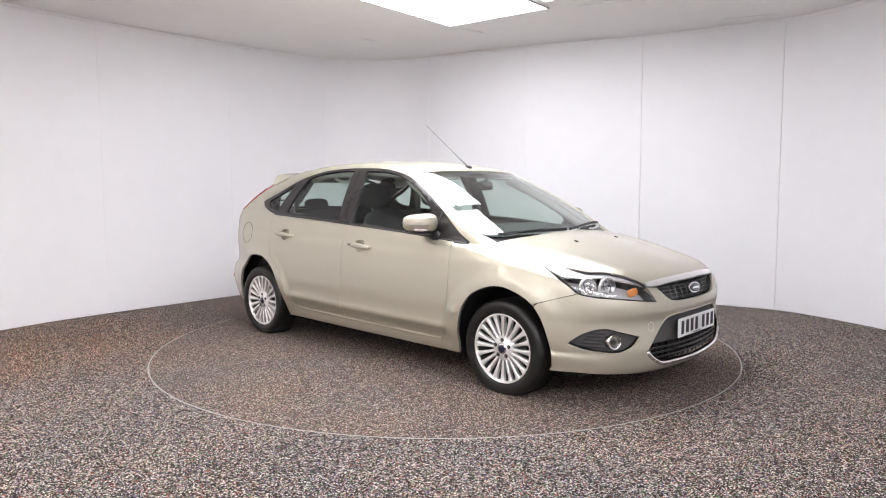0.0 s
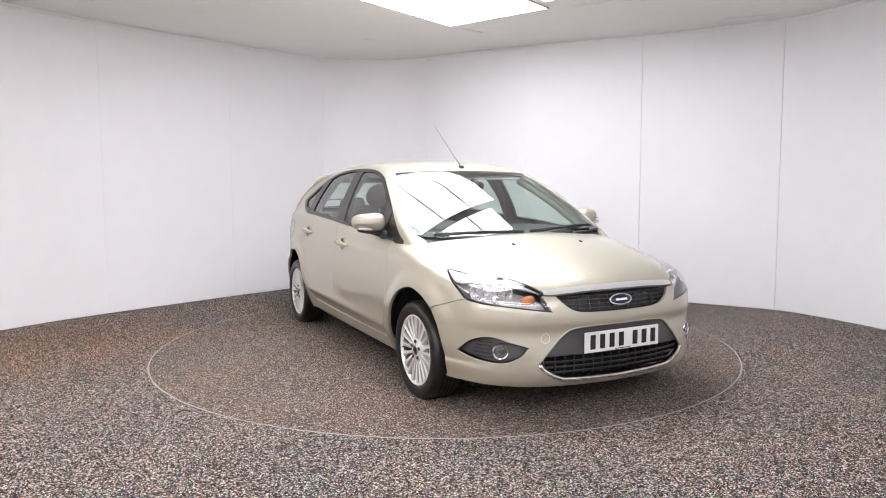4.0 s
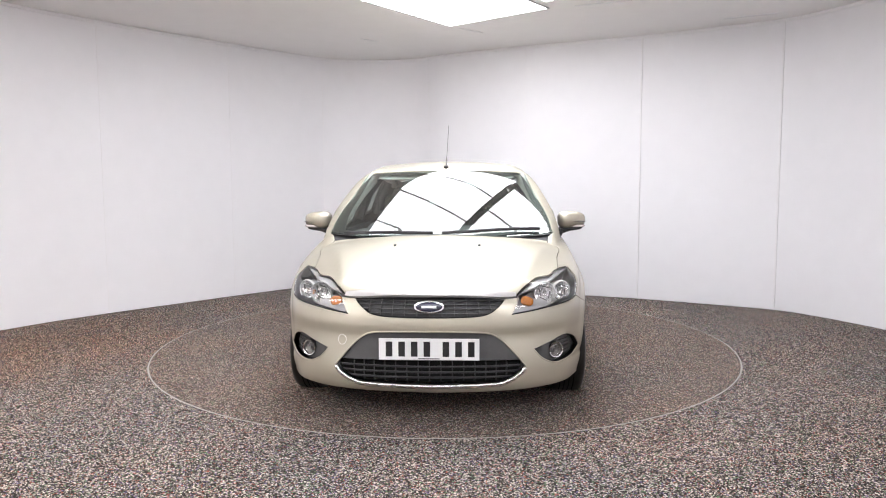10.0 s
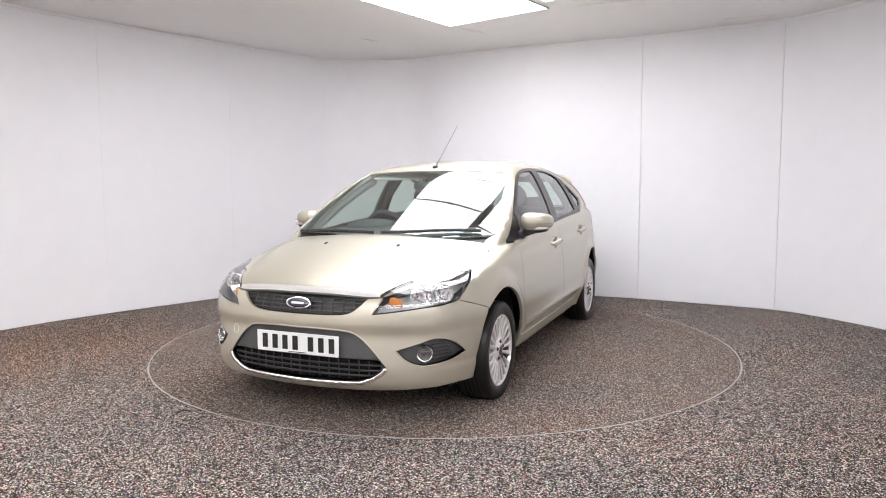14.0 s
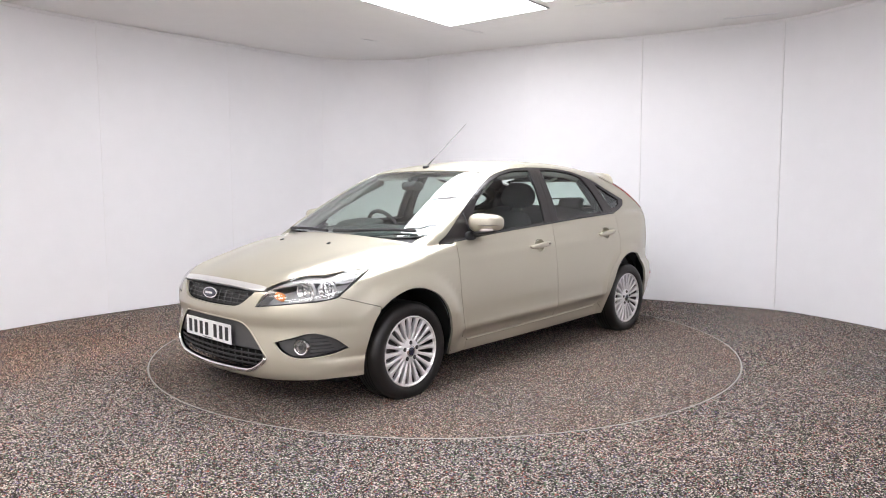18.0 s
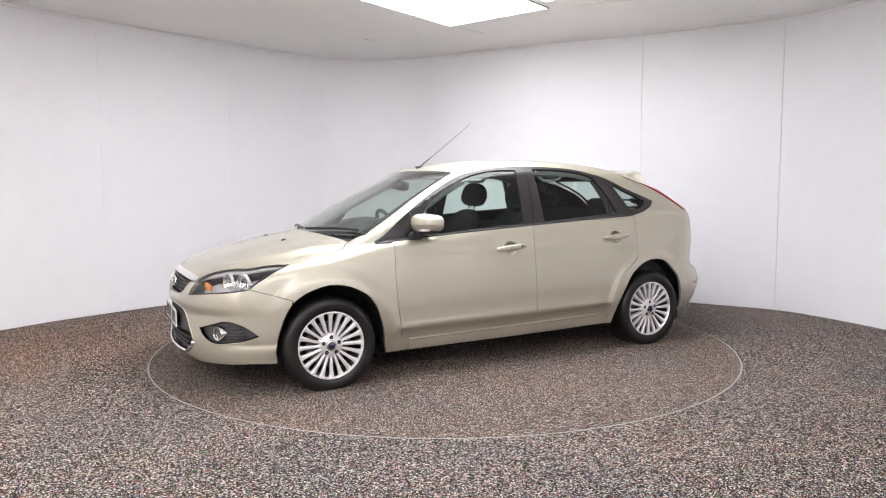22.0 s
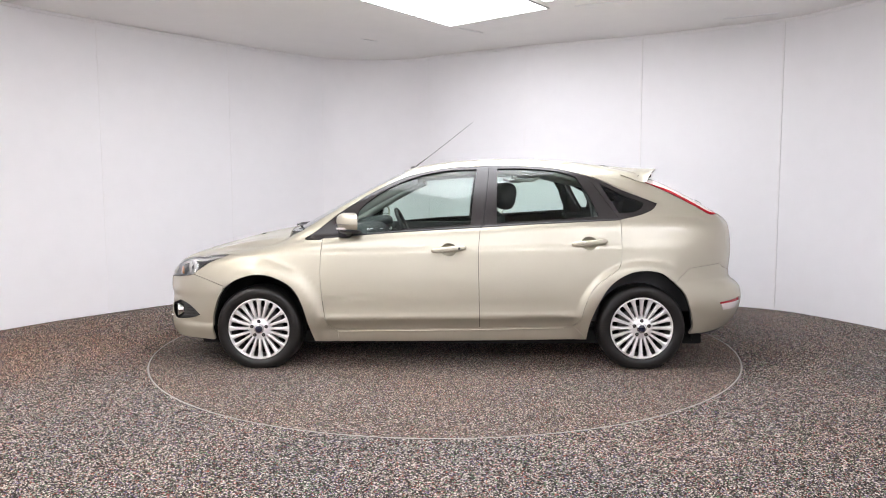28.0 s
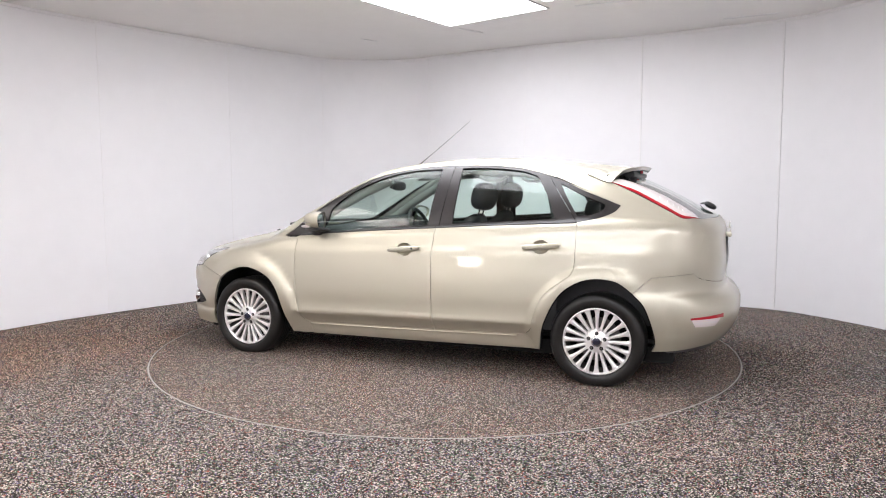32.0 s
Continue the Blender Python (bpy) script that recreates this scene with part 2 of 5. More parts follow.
N = len(ring_curve)
joint_ids = sorted(int(np.argmin(((ring_curve - np.array(j)) ** 2).sum(1))) for j in JOINTS)
v, f = wall_sheet([*range(N), 0], .018, .12, 0, CEIL + .1)
wall = tagged(link_mesh("wall_round", v, f, WHITE), "white studio wall of boards curved round the corners", "wall", kind="structure")
for a, b in zip(joint_ids, joint_ids[1:] + [joint_ids[0] + N]):
    ids = [i % N for i in range(a, b + 1)]
    v, f = wall_sheet(ids, .004, .018, .004, CEIL - .004)
    mid = len(ids)
    bm = bmesh.new()
    vs = [bm.verts.new(q) for q in v]
    for q in f:
        bm.faces.new([vs[i] for i in q])
    part("panel", bm, WHITE, wall, smooth=True)
for j in joint_ids:
    p, o, t = ring_curve[j], OUT[j], tan[j]
    stout = p[0] > 2 and p[1] > 1                # the two joints on the flat of the wall are covered by stouter strips
    m = pose(*p, CEIL / 2, 0, 0, math.degrees(math.atan2(t[1], t[0])))
    bm = box((.018, .012, CEIL - .05), bevel=.003) if stout else box((.007, .004, CEIL - .05), bevel=.001)
    bmesh.ops.transform(bm, matrix=m @ pose(0, 0 if stout else .003, 0), verts=bm.verts)
    part("joint_strip", bm, BATTEN, wall, "slim white strip over a board joint")
    if stout:
        # the shadow line along the strip, put in as a thin grey bar
        bm = box((.003, .005, CEIL - .05))
        bmesh.ops.transform(bm, matrix=m @ pose(.0115, .003, 0), verts=bm.verts)
        part("joint_shadow_strip", bm, JOINT_SHADE, wall, "grey strip painted as the shadow line beside the joint strip")
v, f = wall_sheet([*range(N), 0], -.010, .012, CEIL - .030, CEIL - .003)
tagged(link_mesh("trim", v, f, BATTEN), "white strip where wall meets ceiling", "trim", kind="structure")

TABLE = 2.247                                    # radius of the turntable
hole, far = [], []
for i in range(192):
    a = math.tau * i / 192
    hole.append(((TABLE + .0065) * math.cos(a), (TABLE + .0065) * math.sin(a), 0))
    far.append((8.5 * math.cos(a), -1.5 + 8.5 * math.sin(a), 0))
floor = tagged(link_mesh("floor", hole + far, [(i, 192 + i, 192 + (i + 1) % 192, (i + 1) % 192) for i in range(192)], CARPET), "dark speckled loop carpet with rusty stains", "floor", kind="structure")
v = [(8.5 * math.cos(math.tau * i / 64), -1.5 + 8.5 * math.sin(math.tau * i / 64), -.06) for i in range(64)]
tagged(link_mesh("floor_slab", v, [tuple(range(64))], SHELL), "dark slab under the carpet", "floor", kind="structure")

table = tagged(new("turntable"), "round carpeted turntable with a thin metal edge set into the floor", "turntable")
v = [(0, 0, 0)] + [((TABLE - .0065) * math.cos(math.tau * i / 192), (TABLE - .0065) * math.sin(math.tau * i / 192), 0) for i in range(192)]
link_mesh("deck", v, [(0, 1 + i, 1 + (i + 1) % 192) for i in range(192)], DECK, table)
part("edge_trim", lathe([(TABLE - .006, -.03), (TABLE - .006, -.003), (TABLE - .0042, .0005), (TABLE - .002, .0015), (TABLE + .002, .0015), (TABLE + .0042, .0005), (TABLE + .006, -.003), (TABLE + .006, -.03)], 192, "z"), RING, table, "thin worn metal ring", True)

# ceiling with the bays for the light panels left open
U, V, C0 = Vector((-.615, -.788, 0)).normalized(), Vector((.788, -.615, 0)).normalized(), Vector((.0675, 1.58, 0))
PITCH_U, WIDE = .575, 1.14
BAYS = ((0.0, 0.0, 5), (.22, 1.14 + .08, 5))      # start along U, start along V, panels


v = [(-6, -9, CEIL), (6, -9, CEIL), (6, 6, CEIL), (-6, 6, CEIL), (-6, -9, CEIL + .1), (6, -9, CEIL + .1), (6, 6, CEIL + .1), (-6, 6, CEIL + .1)]
tagged(link_mesh("ceiling", v, [(0, 3, 2, 1), (4, 5, 6, 7), (0, 1, 5, 4), (1, 2, 6, 5), (2, 3, 7, 6), (3, 0, 4, 7)], CEILING), "plain white studio ceiling", "ceiling", kind="structure")


def panel_at(x, y, turn, glow=GLOW):
    lamp = tagged(new("ceiling_or_fill_light"), "bright white flat panel of the ceiling lights and the added unseen fill", "ceiling light", "light panels in the ceiling")
    lamp.matrix_basis = pose(x, y, CEIL - .006, 0, 0, turn)
    bm = bmesh.new()
    for sx, sy, w, h in ((1, 0, .012, WIDE), (-1, 0, .012, WIDE), (0, 1, PITCH_U, .012), (0, -1, PITCH_U, .012)):
        merge(bm, box((w, h, .012), (sx * (PITCH_U / 2 - .006), sy * (WIDE / 2 - .006), 0)))
    part("light_surround", bm, FRAME, lamp)
    part("diffuser", box((PITCH_U - .026, WIDE - .026, .006), (0, 0, .001)), glow, lamp)


for u0, v0, count in BAYS:
    for k in range(count):
        panel_at(*(C0 + U * (u0 + PITCH_U * (k + .5)) + V * (v0 + WIDE / 2)).xy, math.degrees(math.atan2(U.y, U.x)))
# unseen fill rows added behind the camera to light the car's front
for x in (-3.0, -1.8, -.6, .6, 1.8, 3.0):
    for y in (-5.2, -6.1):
        panel_at(x, y, 90, FILL_REAR)
# warm fill panels, added out of view on the left
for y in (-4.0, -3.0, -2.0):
    panel_at(-3.2, y, 90, FILL_LEFT)
for a, b, wd in (((.158, 1.68), (.405, 1.90), .008), ((-.90, 2.19), (-.74, 2.31), .004), ((2.73, 1.32), (3.17, 1.11), .012), ((1.19, .82), (1.65, .645), .005)):
    a, b = Vector(a), Vector(b)
    slot = tagged(new("ceiling_slot"), "narrow dark slot in the white ceiling", "ceiling slot")
    slot.matrix_basis = pose((a.x + b.x) / 2, (a.y + b.y) / 2, CEIL - .003, 0, 0, math.degrees(math.atan2((b - a).y, (b - a).x)))
    part("gap", box(((b - a).length, wd, .004), (0, 0, 0)), DARK, slot)
    part("lip", box(((b - a).length, .014, .008), (0, -wd / 2 - .006, 0), .002), BATTEN, slot)

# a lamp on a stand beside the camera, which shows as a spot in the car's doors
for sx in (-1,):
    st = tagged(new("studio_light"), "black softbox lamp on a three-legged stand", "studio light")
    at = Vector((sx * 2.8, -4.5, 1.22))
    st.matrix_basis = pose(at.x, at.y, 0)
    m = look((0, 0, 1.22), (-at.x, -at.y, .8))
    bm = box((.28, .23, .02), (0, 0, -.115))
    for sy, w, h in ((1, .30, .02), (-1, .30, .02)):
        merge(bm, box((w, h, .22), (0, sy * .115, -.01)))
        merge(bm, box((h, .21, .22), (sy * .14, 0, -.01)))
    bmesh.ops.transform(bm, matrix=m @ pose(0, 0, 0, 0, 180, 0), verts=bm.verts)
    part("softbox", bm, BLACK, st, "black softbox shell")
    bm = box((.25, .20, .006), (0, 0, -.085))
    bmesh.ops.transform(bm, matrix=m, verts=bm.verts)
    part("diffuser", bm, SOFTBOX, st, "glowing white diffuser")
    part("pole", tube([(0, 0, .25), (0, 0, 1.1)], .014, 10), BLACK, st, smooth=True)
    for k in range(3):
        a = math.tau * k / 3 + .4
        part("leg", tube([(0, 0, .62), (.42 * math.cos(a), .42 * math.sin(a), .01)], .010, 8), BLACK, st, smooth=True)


# ---- body surface of the car: x forward, y to its left, z up, origin on the ground midway between the axles ----
def curve(*pts):
    """A smooth curve through (a, b) pairs, as a function of arrays."""
    a = np.array([p[0] for p in pts], float)
    b = np.array([p[1] for p in pts], float)
    o = np.argsort(a)
    a, b = a[o], b[o]
    s = np.diff(b) / np.diff(a)
    m = np.zeros(len(a))
    m[1:-1] = np.where(s[:-1] * s[1:] > 0, 2 * s[:-1] * s[1:] / (s[:-1] + s[1:] + 1e-12), 0) * 0.5 + (s[:-1] + s[1:]) * 0.25
    m[0], m[-1] = s[0], s[-1]

    def value(q):
        q = np.asarray(q, float)
        i = np.clip(np.searchsorted(a, q) - 1, 0, len(a) - 2)
        h = a[i + 1] - a[i]
        u = (q - a[i]) / h
        v = np.clip(u, 0, 1)
        r = (2 * v ** 3 - 3 * v ** 2 + 1) * b[i] + (v ** 3 - 2 * v ** 2 + v) * h * m[i] + (3 * v ** 2 - 2 * v ** 3) * b[i + 1] + (v ** 3 - v ** 2) * h * m[i + 1]
        return r + np.where(u < 0, u * h * m[i], 0) + np.where(u > 1, (u - 1) * h * m[i + 1], 0)
    return value


def smax(a, b, k):
    h = np.maximum(k - np.abs(a - b), 0) / k
    return np.maximum(a, b) + h * h * k / 4


def smin(a, b, k):
    return -smax(-a, -b, k)


def step(q, a, b):
    u = np.clip((q - a) / (b - a), 0, 1)
    return u * u * (3 - 2 * u)


AXLE, HUB = 1.32, 0.285
side_plan = curve((-2.3, .76), (-2.0, .820), (-1.7, .858), (-1.3, .879), (-.8, .886), (0, .888), (.8, .886), (1.3, .879), (1.6, .850), (1.85, .80), (2.05, .75), (2.3, .68))
side_sec = curve((.10, -.09), (.17, -.076), (.215, -.058), (.25, -.052), (.275, -.045), (.305, -.031), (.33, -.012), (.346, .003), (.357, .0100), (.37, .0115), (.40, .0090), (.44, .008), (.50, .009), (.60, .0065), (.64, .0043), (.68, .0010), (.72, -.0030), (.76, -.0075), (.79, -.0110), (.808, -.0142), (.825, -.0190), (.85, -.0268), (.90, -.0382), (1.0, -.064), (1.1, -.10))
side_plain = curve((.10, -.10), (.17, -.070), (.25, -.043), (.31, -.023), (.38, -.005), (.42, .002), (.50, .009), (.6, .0065))
nose = curve((.05, 1.97), (.15, 2.08), (.19, 2.13), (.23, 2.152), (.30, 2.16), (.40, 2.152), (.48, 2.145), (.53, 2.155), (.58, 2.153), (.64, 2.14), (.69, 2.122), (.75, 2.08), (.9, 1.93))
nose_plan = curve((0, 0), (.2, .012), (.4, .044), (.55, .094), (.67, .172), (.75, .245), (.82, .35), (.88, .50), (1.0, .9))
bonnet = curve((2.3, .64), (2.12, .716), (2.05, .741), (1.93, .782), (1.75, .834), (1.55, .886), (1.4, .921), (1.25, .948), (1.1, .970), (.9, .995), (.36, 1.045), (-.2, 1.079), (-.6, 1.102), (-1.0, 1.122), (-1.4, 1.135), (-1.8, 1.11), (-2.2, 1.06))
tail = curve((.10, -1.90), (.18, -1.98), (.25, -2.06), (.35, -2.14), (.44, -2.17), (.52, -2.165), (.565, -2.135), (.60, -2.085), (.65, -2.075), (.78, -2.085), (.95, -2.07), (1.05, -2.04), (1.15, -1.98))
tail_plan = curve((0, 0), (.3, .016), (.5, .048), (.62, .095), (.72, .175), (.80, .285), (.86, .44), (1.0, .9))
ROOF_P = np.polyfit((.6, .353, .17, 0, -.24, -.46, -.69, -.91, -1.13, -1.31, -1.5), (1.332, 1.392, 1.433, 1.456, 1.470, 1.473, 1.465, 1.449, 1.421, 1.39, 1.345), 4)
SCREEN_P = np.polyfit((.963, 1.1, 1.208, 1.298, 1.383), (1.165, .912, .722, .548, .365), 2)
hatch = curve((1.5, -1.10), (1.40, -1.33), (1.30, -1.55), (1.20, -1.75), (1.10, -1.925), (1.04, -2.015), (.98, -2.03), (.9, -2.00), (.8, -1.9))
glass_side = curve((.85, .836), (.95, .822), (1.05, .794), (1.14, .758), (1.25, .705), (1.35, .647), (1.42, .60), (1.5, .54))
glass_plan = curve((1.4, -.10), (1.0, -.03), (.7, -.008), (.2, 0), (-.8, 0), (-1.2, -.004), (-1.5, -.018), (-1.8, -.06), (-2.1, -.14))


def body(p):
    """Below zero inside the car's closed outer skin."""
    x, y, z = p[:, 0], np.abs(p[:, 1]), p[:, 2]
    zs = z - .028 * (x * -.5) * step(z, .2, .35) * (1 - step(z, .45, .75)) - .045 * (x * -.5 + .1) * step(z, .45, .95)
    sec = side_sec(zs)
    sec = np.where(z < .47, sec + (side_plain(zs) - sec) * step(np.abs(x), .80, 1.0), sec)
    ys = side_plan(x) + sec + .75 * np.maximum(-side_sec(zs) - .012, 0) * (z < .35) * np.maximum(step(x, 1.45, 1.7), step(-x, 1.55, 1.75))
    for ax, top, flare, reach in ((AXLE, 0.0, .027, .50), (-AXLE, .012, .021, .475)):
        r = np.hypot(x - ax, (z - HUB - top))
        ys = ys + flare * (1 - step(r, .40, reach)) * step(z, .04, .36) * (1 - .5 * step(x, 1.45, 1.8))
    side = y - ys
    front = x - nose(z) + nose_plan(y)
    rear = tail(z) + tail_plan(y) - x
    ridge = y - .46 - .21 * (2.0 - x) / .75
    top = z - .013 * np.exp(-(ridge / np.where(ridge < 0, .10, .05)) ** 2) * step(x, 1.1, 1.3) * (1 - step(x, 1.9, 2.05)) - bonnet(x) + .135 * y * y + .14 * np.maximum(y - .45, 0) ** 2 * step(x, .9, 1.4)
    low = smax(smax(side, top, .05), smax(front, -x - 9, .01), .10)
    low = smax(smax(low, smax(front, top, .07), .02), rear, .09)
    gs = y - glass_side(z) - glass_plan(x)
    gt = z - np.polyval(ROOF_P, x) + .11 * y * y
    gf = x - np.polyval(SCREEN_P, z) + .26 * y * y
    gr = hatch(z) + .26 * y * y - x
    up = smax(smax(smax(gs, gt, .09), gf, .06), gr, .06)
    up = np.maximum(up, .86 - z)
    return smin(low, up, .018)

from mathutils.geometry import delaunay_2d_cdt

# ---- projection of outlines onto the body surface ----
SLOPE = (0.0, -.85, -.5268)
BACKWARD = Vector((.55, -.62, -.56)).normalized()
FORWARD = Vector((-.62, -.45, -.64)).normalized()
WAYS = {"slope": (SLOPE, (0, 0, .6)), "oblique": (BACKWARD, (-1.6, .6, 1.15)), "brow": (FORWARD, (1.85, .6, .7))}


def shoot(kind, uv):
    """Starts and ways of rays for the flat coordinates uv of a projection."""
    u, v = uv[:, 0], uv[:, 1]
    o, w = np.zeros((len(u), 3)), np.zeros((len(u), 3))
    if kind == "side":
        o[:, 0], o[:, 1], o[:, 2], w[:, 1] = u, 1.6, v, -1
    elif kind == "top":
        o[:, 0], o[:, 1], o[:, 2], w[:, 2] = u, v, 2.0, -1
    elif kind in ("nose", "tail"):
        s = 1 if kind == "nose" else -1
        a = u / 1.1
        w[:, 0], w[:, 1] = -s * np.cos(a), -np.sin(a)
        o[:, 0], o[:, 1], o[:, 2] = s * (1 + 1.6 * np.cos(a)), 1.6 * np.sin(a), v
    elif kind == "cant":
        a = v / .6
        w[:, 1], w[:, 2] = -np.sin(a), -np.cos(a)
        o[:, 0], o[:, 1], o[:, 2] = u, 1.6 * np.sin(a), .9 + 1.6 * np.cos(a)
    else:
        d = np.array(WAYS[kind][0])
        e1 = np.array((1.0, 0, 0)) if kind == "slope" else np.cross(d, (0, 0, 1.0))
        e1 = e1 / np.linalg.norm(e1)
        e2 = np.cross(e1, d) * -1
        base = np.array(WAYS[kind][1])
        o = base + u[:, None] * e1 + v[:, None] * e2 - 1.8 * d
        w = np.tile(d, (len(u), 1))
    return o, w


def flat(kind, p):
    """The flat coordinates of points p in a projection."""
    p = np.asarray(p, float)
    if kind == "side":
        return p[:, [0, 2]]
    if kind == "top":
        return p[:, [0, 1]]
    if kind in ("nose", "tail"):
        s = 1 if kind == "nose" else -1
        return np.c_[np.arctan2(p[:, 1], s * p[:, 0] - 1) * 1.1, p[:, 2]]
    if kind == "cant":
        return np.c_[p[:, 0], np.arctan2(p[:, 1], p[:, 2] - .9) * .6]
    d = np.array(WAYS[kind][0])
    e1 = np.array((1.0, 0, 0)) if kind == "slope" else np.cross(d, (0, 0, 1.0))
    e1 = e1 / np.linalg.norm(e1)
    e2 = np.cross(e1, d) * -1
    base = np.array(WAYS[kind][1])
    return np.c_[(p - base) @ e1, (p - base) @ e2]


def surface(kind, uv, off=0.0):
    """Points on the body and their normals."""
    uv = np.asarray(uv, float)
    o, w = shoot(kind, uv)
    ss = np.arange(0, 2.4, .05)
    lo = np.zeros(len(uv))
    hi = np.full(len(uv), np.nan)
    best, bests = np.full(len(uv), 9.0), np.zeros(len(uv))
    live = np.ones(len(uv), bool)
    for s in ss:
        k = np.nonzero(live)[0]
        if not len(k):
            break
        f = body(o[k] + s * w[k])
        b = f < best[k]
        best[k[b]], bests[k[b]] = f[b], s
        h = f < 0
        hi[k[h]], lo[k[h]] = s, s - .05
        live[k[h]] = False
    miss = np.isnan(hi)
    hi[miss], lo[miss] = bests[miss], bests[miss]
    for _ in range(16):
        mid = (lo + hi) / 2
        f = body(o + mid[:, None] * w)
        hi, lo = np.where(f < 0, mid, hi), np.where(f < 0, lo, mid)
    p = o + hi[:, None] * w
    n = np.stack([body(p + np.eye(3)[i] * .002) - body(p - np.eye(3)[i] * .002) for i in range(3)], 1)
    n /= np.linalg.norm(n, axis=1, keepdims=True) + 1e-12
    return p + off * n, n


def bend(pts, gap):
    """A smooth line through points, cut into steps of about gap."""
    p = np.asarray(pts, float)
    if len(p) == 2:
        k = max(1, int(round(np.linalg.norm(p[1] - p[0]) / gap)))
        return [p[0] + (p[1] - p[0]) * i / k for i in range(k)]
    q = np.vstack([2 * p[0] - p[1], p, 2 * p[-1] - p[-2]])
    out = []
    for i in range(1, len(q) - 2):
        a, b, c, d = q[i - 1:i + 3]
        k = max(1, int(round(np.linalg.norm(c - b) / gap)))
        for j in range(k):
            t = j / k
            out.append(.5 * (2 * b + (c - a) * t + (2 * a - 5 * b + 4 * c - d) * t * t + (3 * b - a - 3 * c + d) * t ** 3))
    return out


def loop(kind, *lines, gap=.02, frm=None):
    """A closed outline in a projection, from lines that are smooth in themselves. Points with three numbers are places in space."""
    out = []
    for line in lines:
        p = np.asarray(line, float)
        if p.shape[1] == 3:
            p = flat(kind, p)
        elif frm and frm != kind:
            p = flat(kind, surface(frm, p)[0])
        out += bend(p, gap)
    return np.array(out)


def inside(p, poly):
    x, y = p[:, 0], p[:, 1]
    r = np.zeros(len(p), bool)
    for a, b in zip(poly, np.roll(poly, -1, 0)):
        c = (a[1] > y) != (b[1] > y)
        if abs(b[1] - a[1]) > 1e-12:
            r ^= c & (x < (b[0] - a[0]) * (y - a[1]) / (b[1] - a[1]) + a[0])
    return r


def inset(poly, d):
    """An outline drawn in by d (out, if below zero)."""
    a = np.roll(poly, 1, 0)
    b = np.roll(poly, -1, 0)
    e1, e2 = poly - a, b - poly
    n = np.c_[-e1[:, 1], e1[:, 0]] / (np.linalg.norm(e1, axis=1, keepdims=True) + 1e-9) + np.c_[-e2[:, 1], e2[:, 0]] / (np.linalg.norm(e2, axis=1, keepdims=True) + 1e-9)
    n /= np.linalg.norm(n, axis=1, keepdims=True) + 1e-9
    area = (poly[:, 0] * b[:, 1] - b[:, 0] * poly[:, 1]).sum()
    return poly + n * d * np.sign(area)


def fill(poly, holes, g):
    """Triangles over an outline with holes; the border points come first."""
    loops = [poly, *holes]
    border = np.vstack(loops)
    edges, k = [], 0
    for l in loops:
        edges += [(k + i, k + (i + 1) % len(l)) for i in range(len(l))]
        k += len(l)
    lo, hi = poly.min(0), poly.max(0)
    gx, gy = np.meshgrid(np.arange(lo[0] + g * .5, hi[0], g), np.arange(lo[1] + g * .5, hi[1], g))
    q = np.c_[gx.ravel(), gy.ravel()]
    ok = inside(q, poly)
    for h in holes:
        ok &= ~inside(q, h)
    q = q[ok]
    if len(q):
        near = np.min([np.min(np.hypot(*(q[:, None] - border[None, i:i + 200]).transpose(2, 0, 1)), axis=1) for i in range(0, len(border), 200)], axis=0)
        q = q[near > g * .55]
    allp = np.vstack([border, q]) if len(q) else border
    v, _, f, _, _, _ = delaunay_2d_cdt([Vector(p) for p in allp], edges, [], 0, 1e-7)
    v = np.array([tuple(p) for p in v])
    f = np.array([tuple(t) for t in f if len(t) == 3])
    c = v[f].mean(1)
    keep = inside(c, poly)
    for h in holes:
        keep &= ~inside(c, h)
    return v, f[keep]


def rim_edges(f):
    """Directed border edges of triangles."""
    seen = {}
    for t in f:
        for a, b in ((t[0], t[1]), (t[1], t[2]), (t[2], t[0])):
            seen[(a, b)] = 1
    return [(a, b) for a, b in seen if (b, a) not in seen]


INNER = [[], []]           # the black shell added under the panels to block light at the gaps: points and faces


